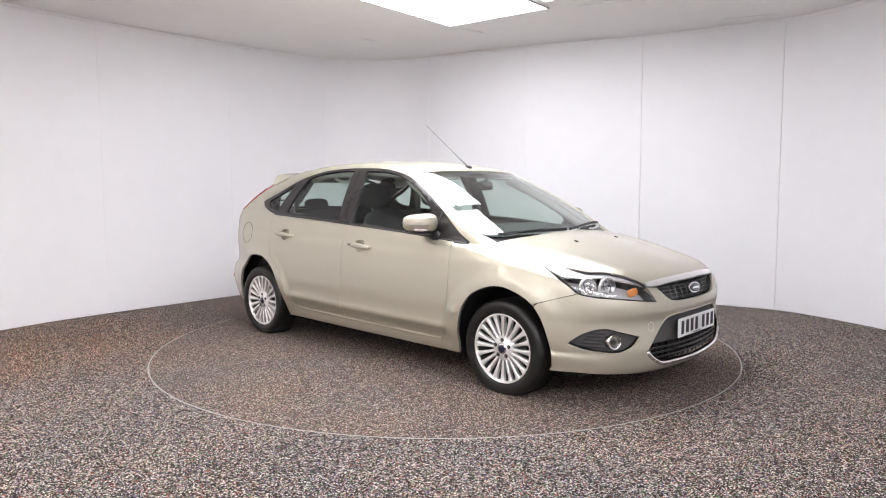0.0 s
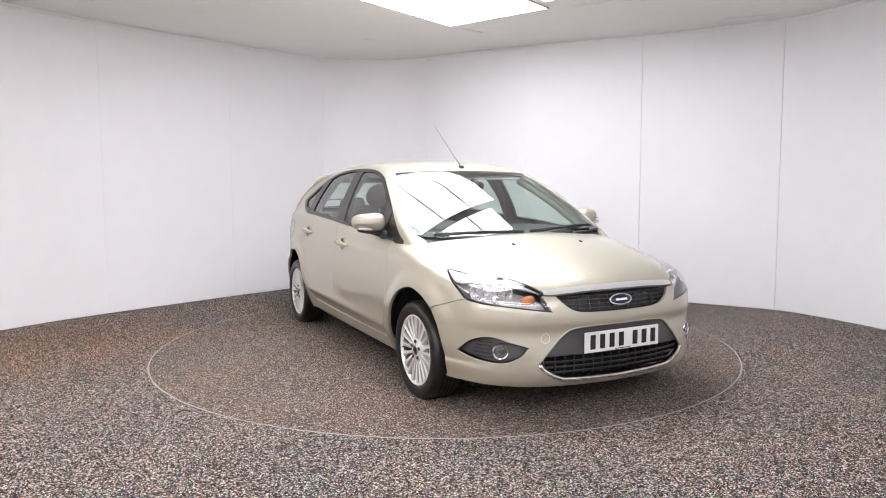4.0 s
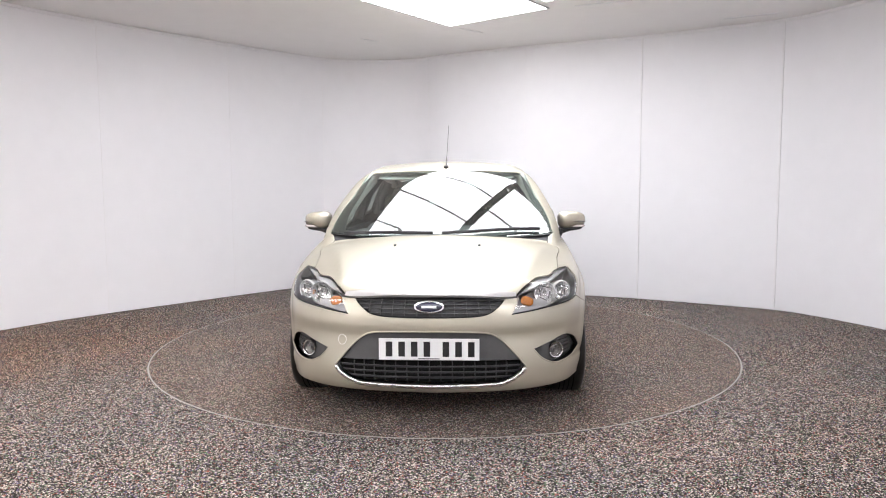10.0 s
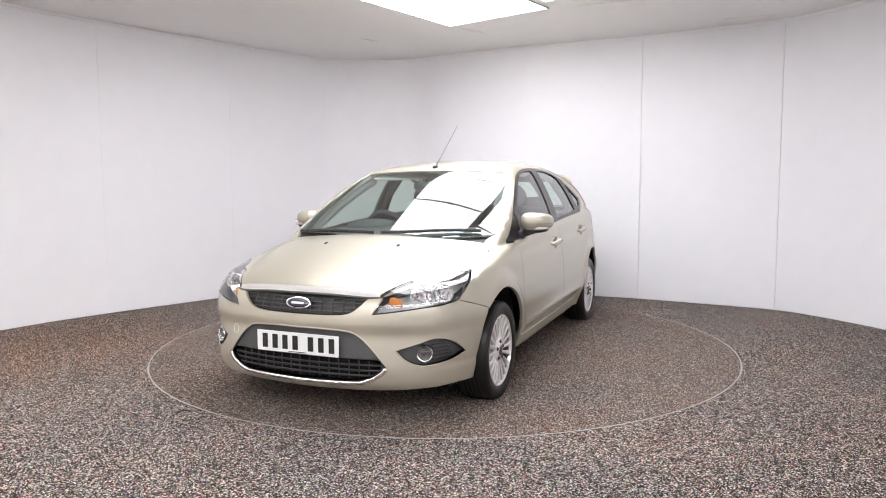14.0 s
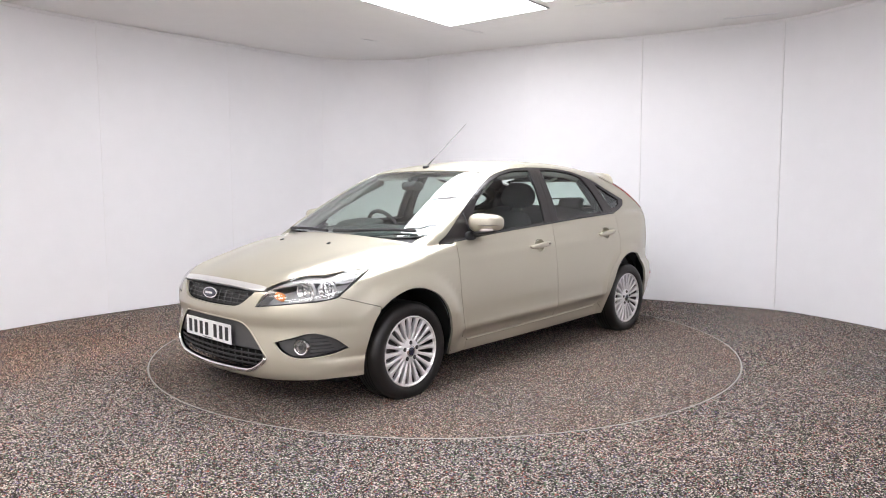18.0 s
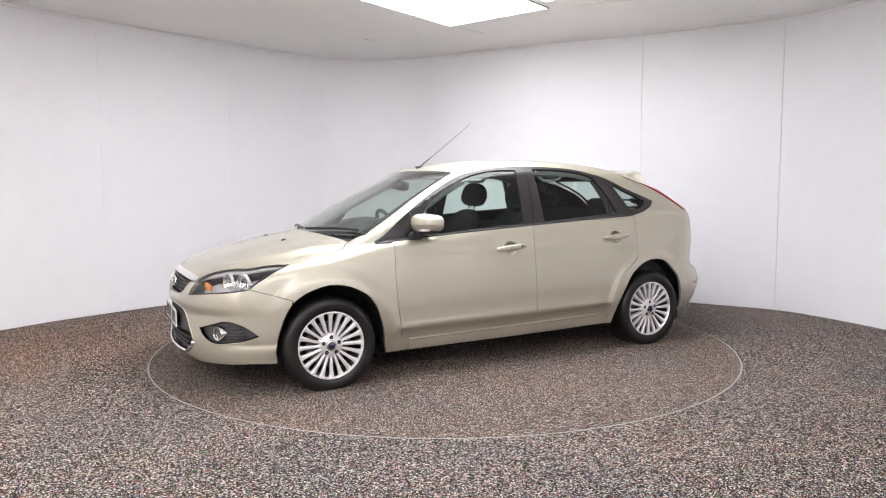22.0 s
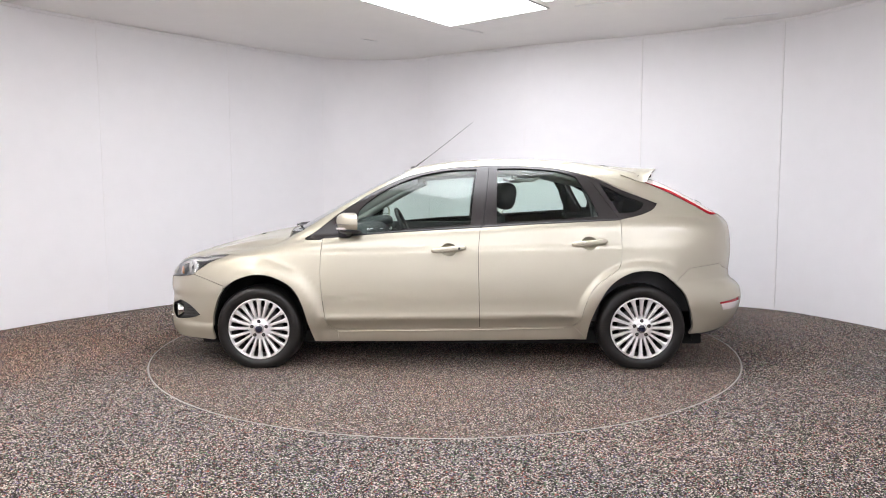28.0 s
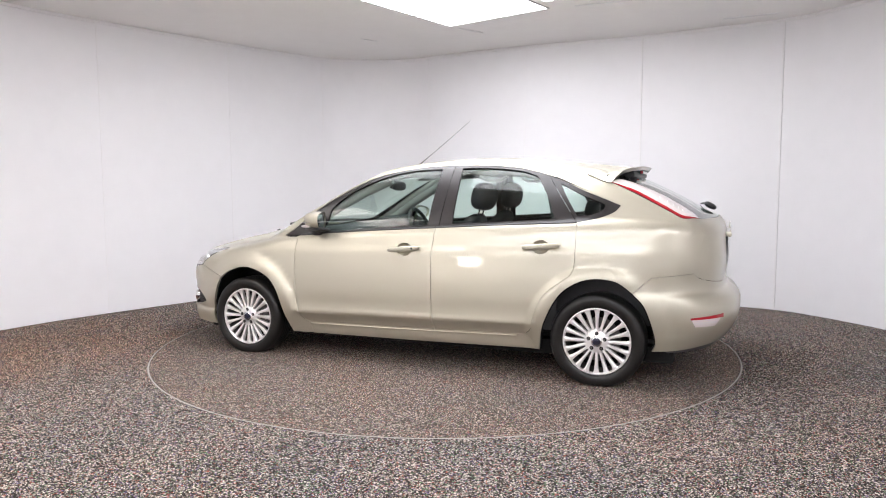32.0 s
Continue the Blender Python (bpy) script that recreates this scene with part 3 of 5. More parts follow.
def panel(name, kind, poly, mat, parents, off=0.0, depth=.018, g=.028, holes=(), gap=.0016, shell=True, label="", sides=1, bulge=None):
    """A sheet of the body cut along an outline, with turned-in edges. sides=2 makes it on both sides of the car; parents then has two."""
    poly = inset(poly, gap) if gap else poly
    v, f = fill(poly, [inset(h, -gap) for h in holes], g)
    p, n = surface(kind, v, off)
    if bulge is not None:
        p = p + n * bulge(p)[:, None]
    tri = p[f]
    wrong = (np.cross(tri[:, 1] - tri[:, 0], tri[:, 2] - tri[:, 0]) * n[f].mean(1)).sum(1) < 0
    if wrong.mean() > .5:
        f = f[:, ::-1]
    edges = rim_edges(f)
    e = sorted({i for ab in edges for i in ab})
    at = {i: len(p) + k for k, i in enumerate(e)}
    low = {i: len(p) + len(e) + k for k, i in enumerate(e)}
    out = np.zeros((len(p), 3))
    for a, b in edges:
        d = np.cross(p[b] - p[a], n[a])
        d /= np.linalg.norm(d) + 1e-9
        out[a] += d
        out[b] += d
    out /= np.linalg.norm(out, axis=1, keepdims=True) + 1e-9
    verts = np.vstack([p, p[e], p[e] - depth * n[e]])
    norms = np.vstack([n, out[e], out[e]])
    faces = [tuple(t) for t in f] + [(at[a], low[a], low[b], at[b]) for a, b in edges]
    made = []
    for s in range(sides):
        sg = np.array((1, -1 if s else 1, 1))
        fs = [t[::-1] for t in faces] if s else faces
        made.append(link_mesh(name, verts * sg, fs, mat, parents[s], label, True, norms * sg))
    if shell:
        v2, f2 = fill(inset(poly, -.006), [inset(h, .004) for h in holes], .06)
        p2, n2 = surface(kind, v2, -.021)
        for s in range(sides):
            k = len(INNER[0])
            INNER[0].extend(p2 * np.array((1, -1 if s else 1, 1)))
            INNER[1].extend([tuple(i + k for i in t) for t in f2])
    return made if sides > 1 else made[0]


def strip(name, kind, line, width, height, mat, parents, sides=1, off=0.0, gap=.015, label="", closed=False):
    """A moulding that lies on the body along a line."""
    c = np.array(bend(line, gap) + ([] if closed else [np.asarray(line[-1], float)]))
    if c.shape[1] == 3:
        c = flat(kind, c)
    p, n = surface(kind, c, off)
    k = len(p)
    t = np.roll(p, -1, 0) - np.roll(p, 1, 0)
    if not closed:
        t[0], t[-1] = p[1] - p[0], p[-1] - p[-2]
    w = np.cross(t, n)
    w /= np.linalg.norm(w, axis=1, keepdims=True) + 1e-9
    rows = [p - w * width / 2 - n * .004, p - w * width / 2 + n * height * .6, p - w * width * .25 + n * height, p + w * width * .25 + n * height, p + w * width / 2 + n * height * .6, p + w * width / 2 - n * .004]
    verts = np.vstack(rows)
    faces = [(r * k + i, r * k + (i + 1) % k, (r + 1) * k + (i + 1) % k, (r + 1) * k + i) for r in range(5) for i in range(k if closed else k - 1)]
    if not closed:
        faces += [tuple(r * k for r in range(6)), tuple(r * k + k - 1 for r in range(5, -1, -1))]
    made = []
    for s in range(sides):
        sg = np.array((1, -1 if s else 1, 1))
        made.append(link_mesh(name, verts * sg, [q[::-1] for q in faces] if not s else faces, mat, parents[s], label, True))
    return made if sides > 1 else made[0]


# ---- the car ----
car = tagged(new("car"), "champagne gold metallic five-door hatchback on the turntable", "car")


def mirrored(name, bm_of, mat, parents, label="", smooth=True):
    """One part on each side of the car; bm_of() gives the one on its left."""
    made = []
    for s in range(2):
        bm = bm_of()
        if s:
            bmesh.ops.scale(bm, vec=(1, -1, 1), verts=bm.verts)
        made.append(part(name, bm, mat, parents[s], label, smooth))
    return made


BOTH = (car, car)
# lines seen from the side: x, z
DOOR_FRONT = ((.871, .903), (.881, .80), (.884, .643), (.871, .485), (.847, .327), (.822, .283), (.775, .264))
SILL_TOP = ((.775, .264), (.368, .269), (-.217, .278), (-.797, .291), (-.855, .299))
DOOR_MID = ((-.217, .980), (-.203, .80), (-.206, .604), (-.213, .278))
DOOR_REAR = ((-.855, .299), (-.901, .343), (-.93, .448), (-.986, .565), (-1.08, .643), (-1.15, .697), (-1.173, .755), (-1.178, .874), (-1.176, 1.028))
BELT_F = ((.871, .905), (.757, .916), (.366, .947), (-.217, .980))
BELT_R = ((-.217, .980), (-.604, 1.002), (-.991, 1.020), (-1.176, 1.028))
BELT_Q = ((-1.176, 1.028), (-1.302, 1.054), (-1.400, 1.093), (-1.440, 1.137))
TOP_F = ((.993, .896), (.919, .954), (.766, 1.074), (.612, 1.175), (.457, 1.261), (.300, 1.329), (.141, 1.368), (-.02, 1.392), (-.222, 1.403), (-.285, 1.404))
TOP_R = ((-.285, 1.404), (-.503, 1.402), (-.742, 1.384), (-.96, 1.333))
TOP_Q = ((-.96, 1.333), (-1.10, 1.278), (-1.201, 1.231), (-1.352, 1.172), (-1.440, 1.137))
ARCH_F = ((.938, .178), (.963, .270), (.987, .373), (1.010, .454), (1.045, .528), (1.107, .594), (1.223, .647), (1.341, .658), (1.46, .624), (1.52, .590), (1.556, .562))
ARCH_R = ((-1.536, .600), (-1.44, .667), (-1.325, .684), (-1.212, .661), (-1.099, .586), (-1.024, .469), (-.969, .332), (-.948, .195))
rev = lambda l: tuple(l[::-1])


def lift(pts, kind="side"):
    """Places on the body for points seen from the side."""
    return [tuple(q) for q in surface(kind, np.array(pts, float))[0]]


def ellipse(kind, centre, a, b, n=28, tilt=0.0):
    t = np.arange(n) * math.tau / n
    c, s = math.cos(tilt), math.sin(tilt)
    return np.array(centre) + np.c_[a * np.cos(t) * c - b * np.sin(t) * s, a * np.cos(t) * s + b * np.sin(t) * c]


def to(kind, pts, frm="side"):
    return flat(kind, surface(frm, np.asarray(pts, float))[0])


HANDLES = ((-.001, .829), (-.957, .871))
cups = [to("side", ellipse("side", (hx, hz - .002), .052, .043)) for hx, hz in HANDLES]

# doors
fd = panel("front_door", "side", loop("side", lift(DOOR_FRONT), lift(SILL_TOP[:3]), lift(rev(DOOR_MID)), lift(rev(BELT_F))), PAINT, BOTH, sides=2, holes=[cups[0]], g=.015)
rd = panel("rear_door", "side", loop("side", lift(DOOR_MID), lift(SILL_TOP[2:]), lift(DOOR_REAR), lift(rev(BELT_R))), PAINT, BOTH, sides=2, holes=[cups[1]], g=.015)
panel("sill", "side", loop("side", lift(SILL_TOP), lift(((-.855, .299), (-.905, .25), (-.942, .205))), lift(((-.942, .20), (-.2, .187), (.772, .178))), lift(((.772, .178), (.775, .264)))), PAINT, BOTH, sides=2, gap=.0006)

strip("sill_edge", "side", [(x, z - .010) for x, z in SILL_TOP[:-1]], .011, .008, PAINT, BOTH, sides=2, label="rounded upper edge of the sill")

# front wings, bonnet, roof, rear quarters
LAMP_TOP = ((1.545, .775, .788), (1.63, .714, .78), (1.68, .688, .777), (1.77, .650, .766), (1.84, .580, .762), (1.95, .523, .725), (2.034, .462, .680), (2.092, .430, .592))
LAMP_BOTTOM = ((2.092, .430, .592), (2.05, .54, .606), (1.968, .664, .622), (1.88, .745, .632), (1.80, .795, .650))
LAMP_TOP = tuple(lift([q[:2] for q in LAMP_TOP[:7]], 'top')) + LAMP_TOP[7:]
LAMP_SIDE = ((1.80, .795, .650), (1.715, .80, .70), (1.63, .790, .745), LAMP_TOP[0])
panel("front_wing", "slope", loop("slope", [(.995, .817, .898), (.93, .835, .90), (.871, .845, .903)], lift(DOOR_FRONT), lift(((.775, .264), (.772, .180))), lift(((.772, .180), (.938, .178))), lift(ARCH_F), lift(((1.556, .562), (1.56, .577))), lift(((1.56, .577), (1.62, .596), (1.68, .615), (1.74, .633), (1.80, .652))), LAMP_SIDE, [LAMP_TOP[0], lift([(1.63, .714)], 'top')[0]], lift([(1.63, .714), (1.52, .7225), (1.4, .7355), (1.25, .7625), (1.19, .751), (1.16, .702)], "top"), [lift([(1.16, .702)], "top")[0], (1.09, .705, .925), (1.03, .745, .950)], [(1.03, .745, .950), (1.01, .785, .925), (1.0, .802, .905)]), PAINT, BOTH, sides=2)
half = [(1.228, 0), (1.219, .2), (1.19, .4), (1.152, .6), (1.138, .695)]
edge = [(1.138, .695), (1.16, .701), (1.19, .750), (1.25, .762), (1.4, .735), (1.52, .722), (1.63, .7125), (1.68, .687), (1.77, .649), (1.84, .579), (1.95, .520), (2.034, .458)]
lip = [(2.034, .458), (2.052, .38), (2.074, .2), (2.082, 0)]
m2 = lambda l: [(x, -y) for x, y in l]
panel("bonnet", "top", loop("top", half, edge, lip, rev(m2(lip)), rev(m2(edge)), rev(m2(half))), PAINT, [car], gap=.0014)
A_IN = [(1.03, .745, .955), (.92, .727, 1.020), (.803, .703, 1.089), (.654, .670, 1.181), (.483, .634, 1.275), (.312, .603, 1.350)]
HEADER = [(.312, .603, 1.350), (.312, .55, 1.365), (.335, .40, 1.375), (.355, .2, 1.383), (.362, 0, 1.385)]
m3 = lambda l: [(x, -y, z) for x, y, z in l]
roof_side = lift(((1.0, .905),) + TOP_F[1:] + TOP_R[1:] + ((-1.0, 1.319),))
D_SEAM = [(-1.0, .664, 1.319), (-1.15, .66, 1.306), (-1.33, .655, 1.288)]
REAR_TOP = [(-1.33, .655, 1.288), (-1.33, .45, 1.36), (-1.34, .2, 1.383), (-1.345, 0, 1.388)]
panel("roof", "cant", loop("cant", roof_side, D_SEAM, REAR_TOP, rev(m3(REAR_TOP)), rev(m3(D_SEAM)), rev(m3(roof_side)), rev(m3([(1.03, .745, .950), (1.0, .80, .905)])), m3(A_IN), m3(HEADER), rev(HEADER), rev(A_IN), [(1.03, .745, .950), (1.0, .80, .905)], gap=.025), PAINT, [car], shell=False, gap=0, g=.03)
LAMP_LOW = [(-1.36, .668, 1.280), (-1.50, .697, 1.216), (-1.61, .716, 1.163), (-1.72, .728, 1.105), (-1.79, .730, 1.064), (-1.835, .715, 1.054), (-1.90, .635, 1.052)]
GATE_SIDE = [(-1.90, .635, 1.052), (-1.935, .665, 1.0), (-1.945, .71, .91), (-1.945, .76, .81), (-1.945, .80, .729)]
panel("rear_quarter", "slope", loop("slope", lift(rev(DOOR_REAR)), lift(((-.855, .299), (-.905, .25), (-.942, .205))), lift(rev(ARCH_R)), lift(((-1.536, .600), (-1.57, .632), (-1.605, .665), (-1.64, .697))), lift(((-1.64, .697), (-1.70, .704), (-1.76, .710), (-1.80, .714), (-1.87, .722), (-1.945, .729))), rev(GATE_SIDE), rev(LAMP_LOW), [(-1.36, .668, 1.280), (-1.33, .655, 1.288)], rev(D_SEAM), lift(rev(TOP_Q)[:-1]), lift(rev(BELT_Q))), PAINT, BOTH, sides=2, gap=.0009)

# bumpers
b_top = lift(((1.56, .577), (1.62, .596), (1.68, .615), (1.74, .633), (1.80, .652)))
GRILLE_LOW = [(2.07, .395, .672), (2.10, .356, .630), (2.119, .31, .598), (2.133, .236, .584), (2.145, .1, .580), (2.147, 0, .580)]
BOTTOM = [(1.645, .85, .19), (1.80, .79, .195), (1.95, .66, .190), (2.05, .42, .182), (2.10, .2, .178), (2.11, 0, .176)]
arch_low = lift(((1.556, .562), (1.603, .485), (1.642, .366), (1.655, .286), (1.645, .195)))
lamp_in = [(2.092, .430, .592), (2.065, .450, .635), (2.04, .470, .676)]
LOW_GRILLE = [(2.08, .506, .318), (2.097, .418, .42), (2.105, .358, .473), (2.12, .298, .499), (2.14, .15, .507), (2.146, 0, .508)]
LOW_UNDER = [(2.146, 0, .222), (2.14, .15, .223), (2.12, .30, .228), (2.106, .39, .236), (2.089, .479, .285), (2.08, .506, .318)]
FOG = [(1.75, .82, .365), (1.83, .78, .428), (1.92, .72, .456), (1.985, .64, .432), (2.052, .548, .402), (2.03, .595, .352), (1.985, .665, .320), (1.91, .74, .326), (1.83, .785, .338)]
low_hole = loop("nose", LOW_GRILLE, rev(m3(LOW_GRILLE)), rev(m3(LOW_UNDER)), LOW_UNDER)
fogs = [loop("nose", FOG[:5], FOG[4:] + FOG[:1]), loop("nose", m3(FOG[:5]), m3(FOG[4:] + FOG[:1]))]
right = [arch_low[::-1], [*b_top], LAMP_BOTTOM[::-1], lamp_in, [(2.04, .470, .676), (2.07, .395, .672)], GRILLE_LOW]
bumper = panel("front_bumper", "nose", loop("nose", *right, *[rev(m3(l)) for l in right[::-1]], m3(BOTTOM), rev(BOTTOM)), PAINT, [car], holes=[low_hole, *fogs], g=.022)

# ---- nose: grilles, lamps, plate ----
panel("grille_surround", "nose", low_hole, GREY_PLASTIC, [bumper], off=-.012, depth=-.010, gap=.001, holes=[loop("nose", [(2.08, .475, .352), (2.13, .2, .356), (2.15, 0, .356)], rev(m3([(2.08, .475, .352), (2.13, .2, .356), (2.15, 0, .356)])), m3([(2.08, .475, .352), (2.085, .468, .30), (2.10, .39, .250), (2.12, .30, .240), (2.146, 0, .235)]), rev([(2.08, .475, .352), (2.085, .468, .30), (2.10, .39, .250), (2.12, .30, .240), (2.146, 0, .235)]))], shell=False, label="dark grey plastic surround of the lower grille")
# black sheet and box added for the darkness behind the grille
panel("grille_back", "nose", inset(low_hole, -.045), SHELL, [bumper], off=-.06, depth=.01, shell=False, gap=0)
part("grille_box", box((.08, .98, .17), (1.975, 0, .295), .01), SHELL, bumper, "black box standing in for the dark hollow behind the lower grille")
for z in (.262, .292, .322):
    w = .40 if z < .27 else .46
    strip("grille_bar", "nose", [(2.0, -w, z), (2.1, -w * .6, z), (2.14, 0, z), (2.1, w * .6, z), (2.0, w, z)], .010, .004, BLACK, [bumper], off=-.018)
for k in range(-7, 8):
    y = k * .058
    strip("grille_web", "nose", [(2.1, y, .237 if abs(y) < .38 else .26), (2.1, y, .352)], .006, .003, BLACK, [bumper], off=-.024)
strip("chrome_strip", "nose", [(2.078, -.500, .312), (2.088, -.474, .278), (2.106, -.39, .233), (2.12, -.30, .224), (2.146, 0, .218), (2.12, .30, .224), (2.106, .39, .233), (2.088, .474, .278), (2.078, .500, .312)], .022, .010, CHROME, [bumper], label="bright strip under the lower grille")
strip("grille_edge", "nose", [*LOW_GRILLE, *rev(m3(LOW_GRILLE))[1:]], .008, .004, PAINT, [bumper], label="bright rolled edge round the lower grille")
up = loop("nose", [(2.04, .392, .676), (2.09, .2, .683), (2.1, 0, .686)], rev(m3([(2.04, .392, .676), (2.09, .2, .683), (2.1, 0, .686)])), rev(m3(GRILLE_LOW))[::-1], rev(GRILLE_LOW))
grille = panel("upper_grille", "nose", inset(up, -.012), BLACK, [car], off=-.035, depth=.005, shell=False, gap=0, label="black slatted grille with a blue oval badge")
for z, w in ((.604, .29), (.628, .335), (.652, .365), (.674, .385)):
    strip("slat", "nose", [(2.0, -w, z), (2.1, -w * .6, z), (2.14, 0, z), (2.1, w * .6, z), (2.0, w, z)], .004, .005, SLAT, [grille], off=-.020)
for k in range(-5, 6):
    y = k * .064
    strip("rib", "nose", [(2.1, y, .59 if abs(y) < .26 else .615), (2.1, y, .682)], .0035, .003, SLAT, [grille], off=-.024)
lipu = [(2.03, .452, .700), (2.052, .37, .708), (2.074, .2, .716), (2.082, 0, .719)]
lipd = [(2.045, .455, .679), (2.07, .392, .678), (2.09, .2, .688), (2.1, 0, .690)]
panel("bonnet_lip", "nose", loop("nose", rev(lipd), [(2.045, .455, .679), (2.03, .452, .700)], lipu, rev(m3(lipu)), m3([(2.03, .452, .700), (2.045, .455, .679)]), m3(lipd)), SATIN, [car], off=.003, shell=True, gap=.001, label="satin silver strip over the grille")


def disc_on_nose(r, h, at, mat, parent, name, sx=1.0, sz=1.0, label="", turn=0.0, lean=0.0):
    bm = lathe([(0, h), (r * .8, h), (r, h * .6), (r, -.004)], 40, "x")
    bmesh.ops.scale(bm, vec=(1, sx, sz), verts=bm.verts)
    bmesh.ops.transform(bm, matrix=pose(*at, 0, lean, turn), verts=bm.verts)
    return part(name, bm, mat, parent, label, True)


disc_on_nose(.078, .006, (2.128, 0, .636), CHROME, grille, "badge_rim", 1.0, .42, "bright oval badge rim", lean=-14)
disc_on_nose(.069, .008, (2.130, 0, .636), BLUE, grille, "badge", 1.0, .38, "plain dark blue oval badge", lean=-14)
part("badge_mark", box((.003, .078, .012), (2.139, 0, .637), .001, (0, -14, 0)), PLATE, grille)

plate = part("number_plate", box((.006, .522, .113), (2.150, 0, .4185), .002), PLATE, bumper, "white number plate with black characters")
x = -.232
for k in range(7):
    part("plate_bar", box((.002, .034, .078), (2.1545, x + .025, .4195)), INK, plate)
    x += .0655 if k != 3 else .0985
part("plate_line", box((.002, .11, .004), (2.1545, 0, .3695)), INK, plate)
for s in (0, 1):
    sg = -1 if s else 1
    fr = panel("fog_recess", "nose", fogs[s], GREY_PLASTIC, [bumper], off=-.030, depth=-.028, gap=.0008, shell=False, g=.02, label="dark recess of the fog lamp")
    for k in range(5):
        z = .345 + k * .02
        strip("louvre", "nose", [(1.80 + k * .012, sg * (.79 - .006 * k), z), (1.90, sg * .735, z), (1.935, sg * .71, z)], .006, .003, BLACK, [fr], off=-.026)
    at = (1.955, sg * .668, .379)
    m = pose(*at, 0, 0, sg * 24)
    bm = lathe([(.034, .004), (.036, .014), (.041, .016), (.045, .010), (.047, -.02)], 40, "x")
    bmesh.ops.transform(bm, matrix=m, verts=bm.verts)
    lampf = part("fog_lamp", bm, CHROME, bumper, "round fog lamp with a chrome ring", True)
    bm = lathe([(0, -.016), (.012, -.014), (.024, -.006), (.034, .004)], 32, "x")
    bmesh.ops.transform(bm, matrix=m, verts=bm.verts)
    part("reflector", bm, STEEL, lampf, smooth=True)
    bm = lathe([(0, .010), (.02, .008), (.034, .003)], 32, "x")
    bmesh.ops.transform(bm, matrix=m, verts=bm.verts)
    part("lens", bm, LENS, lampf, smooth=True)
strip("tow_cover", "nose", [(2.1, -.475 + .026 * math.cos(a), .452 + .026 * math.sin(a)) for a in (math.tau * i / 24 for i in range(24))], .003, .0010, SATIN, [bumper], closed=True, gap=.01)

# headlamps
lamp_loop = loop("brow", LAMP_TOP, LAMP_BOTTOM, LAMP_SIDE, gap=.015)
house = panel("headlamp", "brow", lamp_loop, LAMP_BACK, BOTH, off=-.088, depth=-.084, gap=.003, shell=False, g=.016, sides=2, label="clear headlamp with round reflectors and an amber indicator")
panel("lens", "brow", lamp_loop, LENS, house, off=.0, depth=.004, gap=.003, shell=False, g=.014, sides=2)
strip("seal", "brow", [*LAMP_BOTTOM, *LAMP_SIDE[1:3]], .005, .0012, BLACK, house, sides=2, off=-.001, gap=.02)
middle = Vector((1.86, .67, .69))
inner = [tuple(Vector(p).lerp(middle, .30)) for p in LAMP_TOP[1:6]]
panel("bezel", "brow", loop("brow", LAMP_TOP[:7], [LAMP_TOP[6], *inner[::-1], LAMP_TOP[0]], gap=.015), BEZEL, house, off=-.016, depth=.012, gap=.003, shell=False, g=.014, sides=2, label="light grey upper bezel of the headlamp")
for (x, y, z), r, turn, nm in (((1.888, .618, .673), .062, 14, "main_reflector"), ((1.818, .718, .680), .053, 26, "dipped_reflector")):
    for sg in (1, -1):
        m = pose(x, sg * y, z, 0, 0, sg * turn)
        owner = house[0 if sg > 0 else 1]
        bowl = lathe([(.008, -.046), (.024, -.038), (.040, -.022), (r - .004, -.003)], 13, "x")
        bmesh.ops.transform(bowl, matrix=m, verts=bowl.verts)
        part(nm, bowl, REFLECTOR, owner, "bright faceted reflector bowl")
        rimb = lathe([(r - .005, -.004), (r - .001, .001), (r + .001, -.001), (r + .003, -.016)], 40, "x")
        bmesh.ops.transform(rimb, matrix=m, verts=rimb.verts)
        part("reflector_rim", rimb, LAMP_BACK, owner, "grey rim of the reflector", True)
        bm = blob((.018, .008, .008), (0, 0, 0), 2.2)
        bmesh.ops.transform(bm, matrix=m @ pose(-.016, 0, 0), verts=bm.verts)
        part("bulb", bm, CHROME, owner, smooth=True)
        # grey bars painted in as the dark reflections that streak the bowl
        for dy, dz, tl in ((-.42, .15, 14), (.45, -.15, -12), (.1, .55, 75), (-.1, -.5, 65)):
            bm = box((.002, .0045, r * .7), (-.010, dy * r, dz * r), 0, (tl, 0, 0))
            bmesh.ops.transform(bm, matrix=m, verts=bm.verts)
            part("reflector_streak", bm, GREY_PLASTIC, owner)
for s in (0, 1):
    sg = -1 if s else 1
    part("indicator", blob((.010, .037, .024), (1.985, sg * .514, .646), 3.0, turn=(-sg * 16, 0, sg * 22)), AMBER, house[s], "amber indicator", True)
    edge_pts = [(x, sg * y, z - .004) for x, y, z in FOG[4:] + FOG[:1]]
    strip("recess_edge", "nose", edge_pts, .007, .003, PAINT, [bumper])

# ---- windows ----
G_F = [((.700, .925), (.640, 1.015), (.625, 1.09), (.56, 1.155), (.416, 1.250), (.219, 1.330), (.02, 1.370), (-.195, 1.380)), ((-.195, 1.380), (-.170, 1.20), (-.150, .995)), ((-.150, .995), (.20, .975), (.70, .925))]
G_R = [((-.330, 1.006), (-.337, 1.20), (-.345, 1.384)), ((-.345, 1.384), (-.542, 1.383), (-.76, 1.362), (-.885, 1.325)), ((-.885, 1.325), (-.965, 1.20), (-1.03, 1.05)), ((-1.03, 1.05), (-.62, 1.024), (-.330, 1.006))]
